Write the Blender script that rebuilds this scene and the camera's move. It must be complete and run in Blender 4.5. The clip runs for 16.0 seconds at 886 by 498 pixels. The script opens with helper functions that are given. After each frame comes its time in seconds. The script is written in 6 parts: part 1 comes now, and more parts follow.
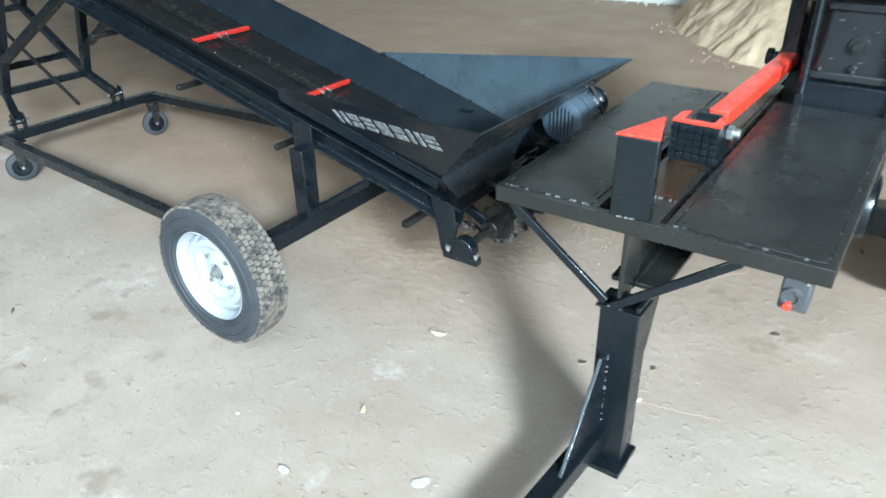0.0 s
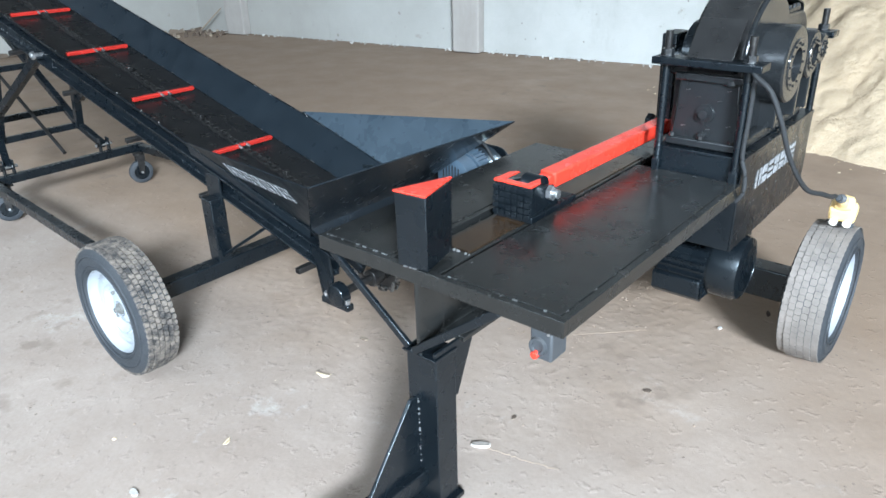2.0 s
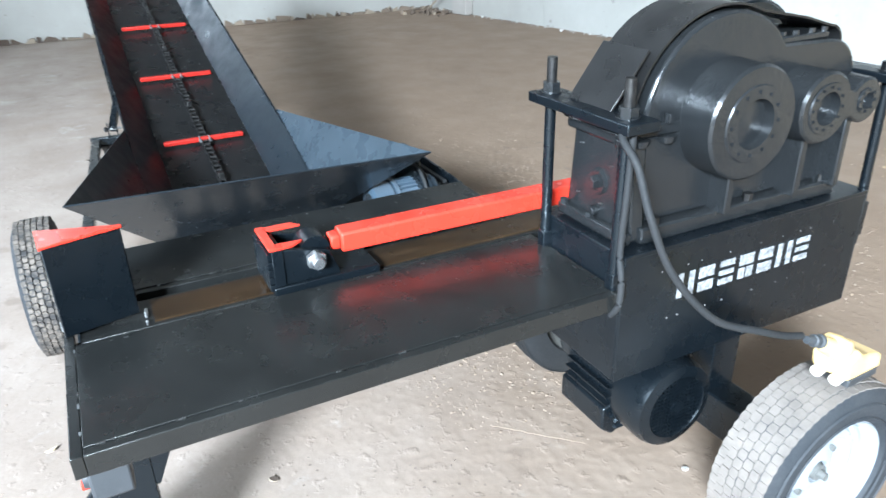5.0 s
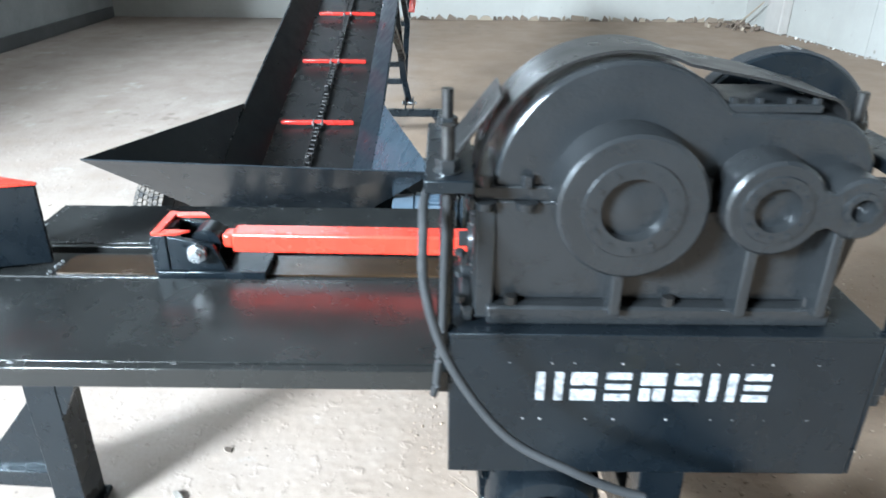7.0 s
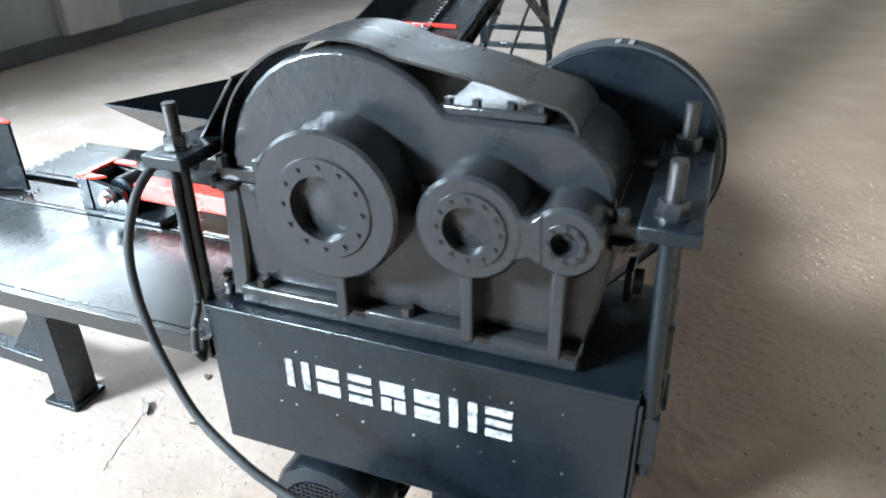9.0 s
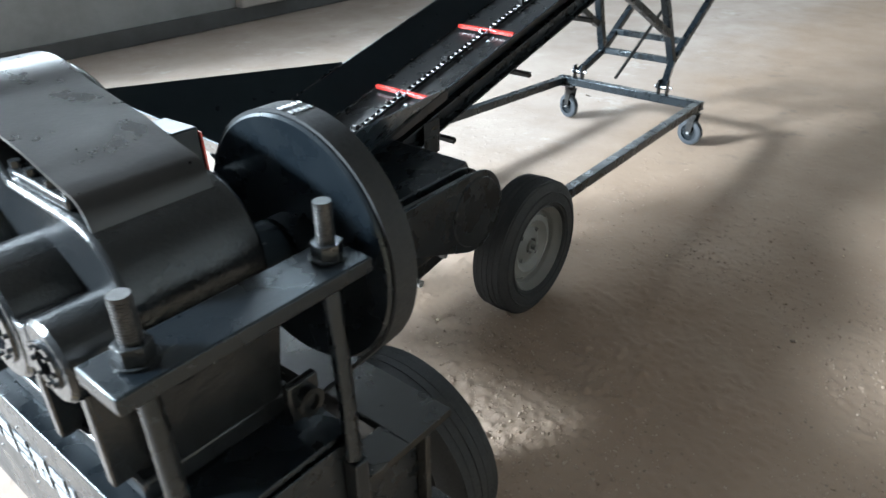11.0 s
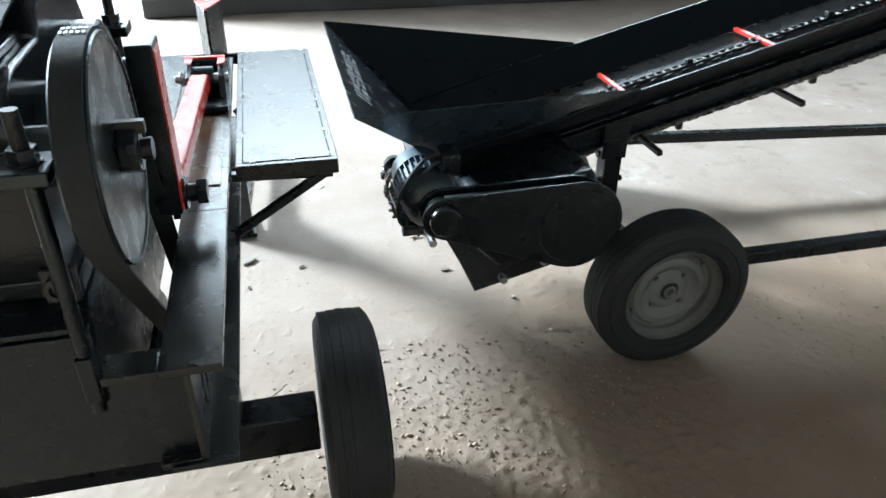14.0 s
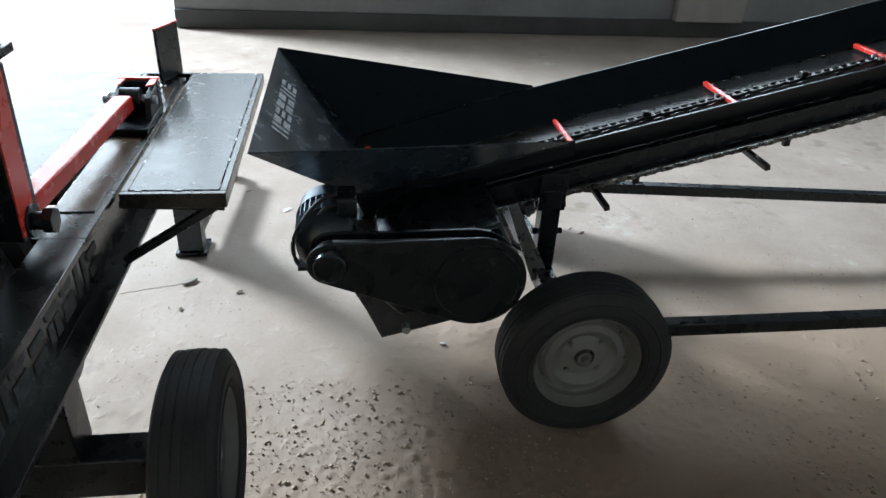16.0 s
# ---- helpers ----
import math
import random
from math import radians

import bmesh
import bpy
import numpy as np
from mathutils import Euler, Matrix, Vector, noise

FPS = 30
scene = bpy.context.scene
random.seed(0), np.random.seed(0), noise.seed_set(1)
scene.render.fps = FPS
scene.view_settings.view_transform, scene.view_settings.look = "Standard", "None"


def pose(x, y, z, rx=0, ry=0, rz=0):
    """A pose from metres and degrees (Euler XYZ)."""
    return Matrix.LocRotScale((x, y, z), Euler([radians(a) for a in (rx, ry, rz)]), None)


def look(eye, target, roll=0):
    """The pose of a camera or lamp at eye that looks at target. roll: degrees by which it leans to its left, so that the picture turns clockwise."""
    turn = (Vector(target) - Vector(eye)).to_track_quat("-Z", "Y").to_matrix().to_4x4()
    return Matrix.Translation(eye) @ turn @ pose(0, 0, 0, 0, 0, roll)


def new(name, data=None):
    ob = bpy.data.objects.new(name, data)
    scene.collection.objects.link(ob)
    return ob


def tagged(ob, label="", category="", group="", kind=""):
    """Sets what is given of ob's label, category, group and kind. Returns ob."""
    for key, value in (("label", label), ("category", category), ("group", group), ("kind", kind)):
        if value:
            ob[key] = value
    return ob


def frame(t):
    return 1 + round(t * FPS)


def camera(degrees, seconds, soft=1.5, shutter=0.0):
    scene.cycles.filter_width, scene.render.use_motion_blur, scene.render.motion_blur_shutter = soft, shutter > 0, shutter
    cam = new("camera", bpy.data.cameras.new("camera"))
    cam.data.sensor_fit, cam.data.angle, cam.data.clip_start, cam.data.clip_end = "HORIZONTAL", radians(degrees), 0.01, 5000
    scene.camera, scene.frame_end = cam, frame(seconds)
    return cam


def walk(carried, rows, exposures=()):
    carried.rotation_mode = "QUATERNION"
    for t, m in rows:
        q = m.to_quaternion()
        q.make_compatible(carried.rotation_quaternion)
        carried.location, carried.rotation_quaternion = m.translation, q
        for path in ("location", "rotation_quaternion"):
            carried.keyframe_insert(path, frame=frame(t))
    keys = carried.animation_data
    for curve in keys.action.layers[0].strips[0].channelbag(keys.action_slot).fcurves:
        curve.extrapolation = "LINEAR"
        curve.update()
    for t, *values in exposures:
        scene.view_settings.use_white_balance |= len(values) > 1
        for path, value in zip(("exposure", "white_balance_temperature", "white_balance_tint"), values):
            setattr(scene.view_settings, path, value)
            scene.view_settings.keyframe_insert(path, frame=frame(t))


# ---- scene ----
cam = camera(64.0, 16.0, shutter=0.4)
PATH = [
    (0, (0.567, 0.224, 1.597), (-0.445, 1.648, 0.624), -1.2),
    (0.5, (0.73, 0.109, 1.605), (-0.284, 1.597, 0.733), 2.0),
    (1, (0.882, 0.134, 1.643), (-0.165, 1.628, 0.824), -0.8),
    (1.5, (1.041, 0.298, 1.63), (-0.081, 1.751, 0.834), -0.9),
    (2, (1.193, 0.516, 1.641), (0.012, 1.897, 0.804), -1.6),
    (2.3, (1.181, 0.595, 1.645), (0.013, 1.986, 0.808), -0.2),
    (2.5, (1.221, 0.707, 1.611), (0.059, 2.129, 0.82), 2.1),
    (3, (1.305, 0.963, 1.626), (-0.014, 2.223, 0.805), 0.1),
    (3.5, (1.495, 1.204, 1.635), (0.084, 2.333, 0.778), 1.6),
    (4, (1.557, 1.441, 1.614), (0.109, 2.526, 0.763), -1.4),
    (4.5, (1.548, 1.718, 1.601), (0.045, 2.74, 0.766), 3.4),
    (4.7, (1.563, 1.785, 1.607), (0.018, 2.729, 0.758), 1.9),
    (6.8, (1.615, 2.736, 1.615), (-0.198, 2.81, 0.774), -0.4),
    (7, (1.636, 2.854, 1.62), (-0.17, 2.856, 0.76), 0.6),
    (7.5, (1.691, 3.136, 1.606), (-0.041, 3.131, 0.606), 1.3),
    (7.6, (1.646, 3.209, 1.614), (-0.058, 3.137, 0.57), 0.3),
    (8, (1.603, 3.303, 1.601), (-0.043, 3.091, 0.485), 0.6),
    (8.5, (1.495, 3.494, 1.635), (-0.159, 3.115, 0.576), -0.5),
    (9, (1.412, 3.732, 1.649), (-0.222, 3.087, 0.694), -1.1),
    (9.5, (1.301, 3.962, 1.663), (-0.304, 3.17, 0.77), -2.6),
    (10, (1.09, 4.075, 1.641), (-0.432, 3.192, 0.689), -2.4),
    (10.2, (1.015, 4.121, 1.646), (-0.477, 3.197, 0.688), -2.9),
    (12.3, (0.378, 4.581, 1.725), (-0.588, 3.206, 0.641), 0.8),
    (12.5, (0.342, 4.59, 1.663), (-0.563, 3.191, 0.556), -0.5),
    (13, (0.155, 4.694, 1.645), (-0.556, 3.17, 0.563), 0.3),
    (13.5, (-0.009, 4.826, 1.684), (-0.534, 3.195, 0.652), 0.2),
    (14, (-0.166, 4.784, 1.659), (-0.581, 3.126, 0.621), 0.9),
    (14.5, (-0.267, 4.709, 1.643), (-0.454, 3.033, 0.567), 2.2),
    (15, (-0.414, 4.686, 1.661), (-0.377, 3.042, 0.523), -0.0),
    (15.5, (-0.583, 4.716, 1.677), (-0.587, 3.037, 0.59), 1.5),
    (15.9, (-0.659, 4.747, 1.707), (-0.915, 3.036, 0.704), 3.1),
    (16, (-0.662, 4.748, 1.708), (-0.927, 3.036, 0.708), 3.2),
]
EXPOSURES = [(0, 0.05, 6300, 3), (1, 0.05, 6290, 8), (2, -0.02, 6280, 10), (4, 0.0, 6260, 10), (4.5, 0.24, 6260, 10), (7, 0.7, 6230, 8), (8.5, 0.66, 6250, 8), (9.5, 0.72, 6400, 10), (10.2, 0.82, 6440, 10), (12.5, 0.74, 6350, 6), (14, 0.40, 6370, 6), (15.4, 0.34, 6430, 8), (16, -0.14, 6460, 9)]
walk(cam, [(t, look(eye, target, roll)) for t, eye, target, roll in PATH], EXPOSURES)

# ---- world and light ----
world = bpy.data.worlds.new("sky")
scene.world = world
world.use_nodes = True
wn = world.node_tree.nodes
sky = wn.new("ShaderNodeTexSky")
sky.sky_type, sky.sun_disc = "NISHITA", False
sky.sun_elevation, sky.sun_rotation = radians(43), radians(84)
world.node_tree.links.new(sky.outputs[0], wn["Background"].inputs[0])
wn["Background"].inputs[1].default_value = 0.06

sun = new("sun", bpy.data.lights.new("sun", "SUN"))
sun.data.energy, sun.data.angle, sun.data.color = 5.0, radians(2), (1.0, 0.95, 0.88)
sun.matrix_world = look((14, 1.5, 13), (0, 0, 0))

GATE_X0, GATE_X1, GATE_Z, SOUTH = 0.95, 8.6, 5.6, -2.6
EAST, WEST, HIGH = 10.0, -10.6, 6.2


def area(name, eye, target, sx, sy, watts, color):
    lamp = new(name, bpy.data.lights.new(name, "AREA"))
    lamp.data.shape, lamp.data.size, lamp.data.size_y = "RECTANGLE", sx, sy
    lamp.data.energy, lamp.data.color = watts, color
    lamp.matrix_world = look(eye, target)
    return lamp


DAY = (0.79, 0.925, 1.04)
area("gate_daylight", (10.0, SOUTH - 3.9, 6.5), (-0.6, 3.0, 0.5), 3.0, 1.6, 8700, DAY)
area("gate_low_sky", (3.1, SOUTH - 0.3, 3.55), (3.1, 0, 3.55), 4.2, 3.6, 360, DAY)
# These windows are never in view; inferred from bright reflections on the machines.
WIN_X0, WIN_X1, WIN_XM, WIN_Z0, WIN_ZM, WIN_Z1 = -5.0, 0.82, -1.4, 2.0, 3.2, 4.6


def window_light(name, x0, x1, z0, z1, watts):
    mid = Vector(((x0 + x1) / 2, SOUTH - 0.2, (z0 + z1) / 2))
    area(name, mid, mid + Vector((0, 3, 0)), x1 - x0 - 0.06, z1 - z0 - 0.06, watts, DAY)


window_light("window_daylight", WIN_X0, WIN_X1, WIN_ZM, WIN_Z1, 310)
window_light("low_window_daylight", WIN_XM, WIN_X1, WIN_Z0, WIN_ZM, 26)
WEST_Y0, WEST_Y1, WEST_Z0, WEST_Z1 = -2.3, 0.9, 3.8, 5.3
area("west_window_daylight", (WEST - 0.2, (WEST_Y0 + WEST_Y1) / 2, (WEST_Z0 + WEST_Z1) / 2), (WEST + 3, (WEST_Y0 + WEST_Y1) / 2, (WEST_Z0 + WEST_Z1) / 2), WEST_Y1 - WEST_Y0 - 0.06, WEST_Z1 - WEST_Z0 - 0.06, 95, DAY)


# ---- materials ----
class Mat:
    """A small wrapper to write node materials in few lines."""

    def __init__(self, name):
        self.m = bpy.data.materials.new(name)
        self.m.use_nodes = True
        self.t = self.m.node_tree
        self.b = self.t.nodes["Principled BSDF"]
        self.co = self.t.nodes.new("ShaderNodeTexCoord").outputs["Object"]

    def noise(self, scale, detail=4.0, rough=0.55, stretch=None):
        n = self.t.nodes.new("ShaderNodeTexNoise")
        n.inputs["Scale"].default_value, n.inputs["Detail"].default_value, n.inputs["Roughness"].default_value = scale, detail, rough
        src = self.co
        if stretch:
            mp = self.t.nodes.new("ShaderNodeMapping")
            mp.inputs["Scale"].default_value = stretch
            self.t.links.new(self.co, mp.inputs["Vector"])
            src = mp.outputs[0]
        self.t.links.new(src, n.inputs["Vector"])
        return n.outputs["Fac"]

    def voronoi(self, scale):
        n = self.t.nodes.new("ShaderNodeTexVoronoi")
        n.inputs["Scale"].default_value = scale
        self.t.links.new(self.co, n.inputs["Vector"])
        return n.outputs["Distance"]

    def ramp(self, fac, *stops):
        r = self.t.nodes.new("ShaderNodeValToRGB")
        e = r.color_ramp.elements
        while len(e) < len(stops):
            e.new(0.5)
        for el, (p, c) in zip(e, stops):
            el.position = p
            el.color = (*c, 1) if isinstance(c, tuple) else (c, c, c, 1)
        self.t.links.new(fac, r.inputs[0])
        return r.outputs[0]

    def mix(self, fac, a, b, kind="MIX"):
        n = self.t.nodes.new("ShaderNodeMix")
        n.data_type, n.blend_type = "RGBA", kind
        for sock, v in ((n.inputs[0], fac), (n.inputs[6], a), (n.inputs[7], b)):
            if isinstance(v, (int, float)):
                sock.default_value = v
            elif isinstance(v, tuple):
                sock.default_value = (*v, 1)
            else:
                self.t.links.new(v, sock)
        return n.outputs[2]

    def up(self):
        """How far a face looks upwards, for settled dust."""
        g = self.t.nodes.new("ShaderNodeNewGeometry")
        s = self.t.nodes.new("ShaderNodeSeparateXYZ")
        self.t.links.new(g.outputs["Normal"], s.inputs[0])
        return s.outputs["Z"]

    def along(self, axis, wobble, scale):
        """A place along one axis, made ragged by noise."""
        s = self.t.nodes.new("ShaderNodeSeparateXYZ")
        self.t.links.new(self.co, s.inputs[0])
        n = self.t.nodes.new("ShaderNodeMath")
        n.operation = "MULTIPLY_ADD"
        self.t.links.new(self.noise(scale, 5.0), n.inputs[0])
        n.inputs[1].default_value = wobble
        self.t.links.new(s.outputs[axis], n.inputs[2])
        r = self.t.nodes.new("ShaderNodeMapRange")
        self.t.links.new(n.outputs[0], r.inputs[0])
        return r

    def random(self):
        return self.t.nodes.new("ShaderNodeObjectInfo").outputs["Random"]

    def island(self):
        return self.t.nodes.new("ShaderNodeNewGeometry").outputs["Random Per Island"]

    def set(self, color=None, rough=None, metal=None, bump=None, strength=0.2, dist=0.01, spec=None):
        for name, v in (("Base Color", color), ("Roughness", rough), ("Metallic", metal), ("Specular IOR Level", spec)):
            if v is None:
                continue
            if isinstance(v, tuple):
                self.b.inputs[name].default_value = (*v, 1)
            elif isinstance(v, (int, float)):
                self.b.inputs[name].default_value = v
            else:
                self.t.links.new(v, self.b.inputs[name])
        if bump is not None:
            n = self.t.nodes.new("ShaderNodeBump")
            n.inputs["Strength"].default_value, n.inputs["Distance"].default_value = strength, dist
            self.t.links.new(bump, n.inputs["Height"])
            self.t.links.new(n.outputs[0], self.b.inputs["Normal"])
        return self.m


def paint(name, base, dusty, rough=(0.28, 0.5), dust=0.35, spec=0.5, lumps=0.10, gloss=(1.0, 1.0, 1.0)):
    """Brushed-on gloss paint with thin dust on the faces that look up."""
    k = Mat(name)
    grain = k.noise(9.0, 6.0)
    fine = k.noise(160.0, 3.0)
    speck = k.ramp(k.noise(45.0, 5.0, 0.7), (0.60, 0.0), (0.78, 1.0))
    tone = k.mix(grain, tuple(c * 0.75 for c in base), tuple(c * 1.35 for c in base))
    amount = k.mix(1.0, k.mix(1.0, k.ramp(k.up(), (0.35, 0.0), (1.0, dust)), k.ramp(grain, (0.3, 0.15), (0.75, 1.0)), "MULTIPLY"), k.mix(1.0, speck, (dust * 0.35,) * 3, "MULTIPLY"), "ADD")
    color = k.mix(amount, tone, dusty)
    r = k.ramp(k.noise(14.0, 5.0), (0.3, rough[0]), (0.8, rough[1]))
    k.b.inputs["Specular Tint"].default_value = (*gloss, 1)
    return k.set(color, r, 0.0, k.mix(0.35, k.noise(34.0, 4.0), fine), lumps, 0.006, spec)


# Bluish base and gloss put the cold veil of glare into the paint.
BLACK = paint("black_enamel", (0.0035, 0.0055, 0.0075), (0.115, 0.125, 0.135), rough=(0.2, 0.42), dust=0.03, gloss=(0.85, 0.95, 1.0))
TABLE = paint("black_table_enamel", (0.0115, 0.0122, 0.0120), (0.14, 0.145, 0.14), rough=(0.20, 0.33), dust=0.05, lumps=0.06, gloss=(1.0, 1.0, 0.97))
CAST = paint("black_cast_iron_paint", (0.0125, 0.0140, 0.0152), (0.15, 0.147, 0.14), rough=(0.13, 0.30), dust=0.06, lumps=0.34, gloss=(0.95, 0.98, 1.0))
# One conveyor paint in three tones: paler for lit sheets, darker for shaded ones.
SHEET_LIT = paint("blue_black_lit_sheet", (0.021, 0.031, 0.041), (0.15, 0.17, 0.185), rough=(0.2, 0.40), dust=0.12, spec=0.5, lumps=0.16, gloss=(0.72, 0.93, 1.0))
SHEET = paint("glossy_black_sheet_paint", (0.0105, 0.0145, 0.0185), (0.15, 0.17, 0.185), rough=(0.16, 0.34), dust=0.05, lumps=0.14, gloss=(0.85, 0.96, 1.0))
SHEET_SHADED = paint("blue_black_shaded_sheet", (0.0055, 0.0085, 0.0115), (0.12, 0.13, 0.14), rough=(0.26, 0.5), dust=0.03, spec=0.18, lumps=0.14, gloss=(0.8, 0.95, 1.0))
GUARD = paint("dusty_satin_guard_paint", (0.010, 0.0102, 0.0105), (0.125, 0.122, 0.118), rough=(0.24, 0.40), dust=0.18)
RED = paint("red_enamel", (0.62, 0.040, 0.022), (0.5, 0.3, 0.25), rough=(0.2, 0.36), dust=0.08)
DULL_RED = paint("dull_red_enamel", (0.36, 0.022, 0.016), (0.3, 0.2, 0.17), rough=(0.18, 0.35), dust=0.05)
MOTOR_BLUE = paint("grey_blue_motor_paint", (0.045, 0.072, 0.10), (0.2, 0.2, 0.2), rough=(0.4, 0.6), dust=0.3)
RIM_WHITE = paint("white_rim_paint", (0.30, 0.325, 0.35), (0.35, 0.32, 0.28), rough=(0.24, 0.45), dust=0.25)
# Rims are grey; the tone is set darker for those standing in shade.
RIM_GREY = paint("grey_shade_rim_paint", (0.13, 0.132, 0.125), (0.2, 0.185, 0.16), rough=(0.4, 0.6), dust=0.3)
YELLOW = paint("yellow_plastic", (0.80, 0.555, 0.235), (0.6, 0.5, 0.35), rough=(0.35, 0.5), dust=0.2)
GREY = paint("grey_plastic", (0.040, 0.045, 0.050), (0.3, 0.28, 0.26), rough=(0.4, 0.6), dust=0.3)
CREAM = paint("cream_plastic", (0.78, 0.74, 0.64), (0.5, 0.45, 0.4), rough=(0.3, 0.5), dust=0.2)

k = Mat("galvanised_steel")
STEEL = k.set(k.ramp(k.noise(60.0), (0.3, (0.42, 0.43, 0.44)), (0.8, (0.68, 0.69, 0.7))), k.ramp(k.noise(25.0), (0.3, 0.22), (0.8, 0.45)), 0.9, k.noise(120.0), 0.1, 0.002)

k = Mat("oiled_dark_steel")
DARKSTEEL = k.set(k.ramp(k.noise(50.0), (0.3, (0.02, 0.02, 0.021)), (0.8, (0.06, 0.058, 0.055))), k.ramp(k.noise(25.0), (0.3, 0.3), (0.8, 0.55)), 0.7, k.noise(150.0), 0.15, 0.002)

k = Mat("worn_chain_steel")
CHAIN = k.set(k.ramp(k.noise(60.0), (0.35, (0.03, 0.03, 0.03)), (0.70, (0.34, 0.34, 0.335))), k.ramp(k.noise(25.0), (0.3, 0.2), (0.8, 0.42)), 0.85, k.noise(150.0), 0.15, 0.002)

k = Mat("brown_greased_steel")
GREASE = k.set(k.ramp(k.noise(7.0, 6.0, 0.6, (6.0, 0.8, 1.0)), (0.25, (0.012, 0.0075, 0.0045)), (0.6, (0.042, 0.024, 0.012)), (0.85, (0.085, 0.052, 0.027))), k.ramp(k.noise(14.0), (0.3, 0.14), (0.8, 0.32)), 0.15, k.noise(40.0, 4.0, 0.6, (5.0, 0.6, 1.0)), 0.15, 0.003)

k = Mat("white_stencil_paint")
STENCIL = k.set(k.ramp(k.noise(70.0, 5.0, 0.7), (0.34, (0.10, 0.105, 0.11)), (0.64, (0.40, 0.41, 0.42))), 0.6, 0.0, k.noise(200.0), 0.1, 0.001)

# Patchy wear, with the white also dimmed for weak light on the hopper side.
k = Mat("worn_dim_stencil_paint")
WORN_DIM = k.set(k.ramp(k.noise(55.0, 5.0, 0.7), (0.35, (0.04, 0.045, 0.05)), (0.62, (0.24, 0.25, 0.26))), 0.6, 0.0, k.noise(200.0), 0.1, 0.001)

k = Mat("faint_stencil_paint")
FAINT = k.set(k.ramp(k.noise(60.0, 5.0, 0.7), (0.34, (0.012, 0.014, 0.016)), (0.74, (0.085, 0.09, 0.095))), 0.6, 0.0, k.noise(200.0), 0.1, 0.001)


def rubber(name, base, dusty, amount):
    k = Mat(name)
    g = k.noise(11.0, 6.0, 0.65)
    fine = k.noise(140.0, 3.0)
    color = k.mix(k.ramp(g, (0.35, amount * 0.35), (0.75, amount)), base, dusty)
    return k.set(color, k.ramp(fine, (0.3, 0.62), (0.8, 0.85)), 0.0, k.mix(0.5, g, fine), 0.25, 0.004, 0.35)


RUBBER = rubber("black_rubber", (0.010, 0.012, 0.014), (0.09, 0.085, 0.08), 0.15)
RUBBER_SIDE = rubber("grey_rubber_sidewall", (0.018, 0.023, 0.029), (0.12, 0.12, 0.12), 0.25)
k = Mat("muddy_rubber_tread")
mud = k.ramp(k.noise(24.0, 8.0, 0.72), (0.40, 0.06), (0.58, 0.85))
RUBBER_MUD = k.set(k.mix(mud, (0.028, 0.029, 0.031), k.mix(k.noise(40.0, 5.0), (0.145, 0.120, 0.100), (0.25, 0.215, 0.182))), 0.85, 0.0, k.noise(45.0, 6.0, 0.7), 0.5, 0.006, 0.3)
RUBBER_DUST = rubber("dusty_rubber_tread", (0.10, 0.09, 0.082), (0.235, 0.206, 0.183), 1.0)
BED = paint("worn_black_bed_sheet", (0.0065, 0.007, 0.0075), (0.12, 0.11, 0.10), rough=(0.22, 0.42), dust=0.04, spec=0.42)

k = Mat("earthen_floor_dim_at_back")
big, mid, fine = k.noise(0.5, 4.0, 0.55), k.noise(2.4, 8.0, 0.62), k.noise(75.0, 6.0, 0.7)
dust = k.mix(k.ramp(big, (0.35, 0.0), (0.68, 1.0)), (0.330, 0.268, 0.226), (0.405, 0.340, 0.295))
dust = k.mix(k.ramp(mid, (0.38, 0.0), (0.72, 0.65)), dust, (0.268, 0.208, 0.168))
dust = k.mix(k.ramp(k.noise(2.1, 9.0, 0.74), (0.58, 0.0), (0.68, 0.6)), dust, (0.52, 0.485, 0.45))
# Brown towards the back is fallen earth plus the hall's fading light, painted in.
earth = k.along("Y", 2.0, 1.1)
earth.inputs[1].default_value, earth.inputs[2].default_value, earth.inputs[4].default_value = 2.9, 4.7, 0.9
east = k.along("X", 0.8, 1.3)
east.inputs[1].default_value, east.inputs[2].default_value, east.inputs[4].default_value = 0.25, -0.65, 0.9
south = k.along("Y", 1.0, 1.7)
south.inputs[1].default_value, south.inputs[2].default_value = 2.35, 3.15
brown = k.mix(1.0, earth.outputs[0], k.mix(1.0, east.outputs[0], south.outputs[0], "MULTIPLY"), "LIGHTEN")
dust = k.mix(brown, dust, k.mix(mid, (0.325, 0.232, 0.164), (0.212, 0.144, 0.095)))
damp = k.mix(1.0, k.ramp(k.noise(0.55, 3.0), (0.50, 0.0), (0.62, 1.0)), k.ramp(k.noise(7.5, 3.0, 0.5), (0.58, 0.0), (0.68, 0.5)), "MULTIPLY")
dust = k.mix(damp, dust, (0.165, 0.125, 0.098))
speck = k.mix(1.0, k.ramp(k.voronoi(26.0), (0.10, 1.0), (0.17, 0.0)), k.ramp(k.noise(3.0, 5.0), (0.52, 0.0), (0.62, 0.8)), "MULTIPLY")
dust = k.mix(speck, dust, (0.14, 0.108, 0.085))
dust = k.mix(k.ramp(fine, (0.42, 0.0), (0.8, 0.4)), dust, (0.23, 0.185, 0.152))
h = k.mix(0.10, k.mix(0.55, k.ramp(k.noise(5.0, 4.0, 0.5), (0.45, 0.0), (0.75, 1.0)), k.ramp(k.noise(21.0, 4.0, 0.55), (0.58, 0.0), (0.72, 1.0))), fine)
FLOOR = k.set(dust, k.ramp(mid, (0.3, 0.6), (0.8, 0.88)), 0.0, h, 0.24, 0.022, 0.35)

k = Mat("crumbled_earth")
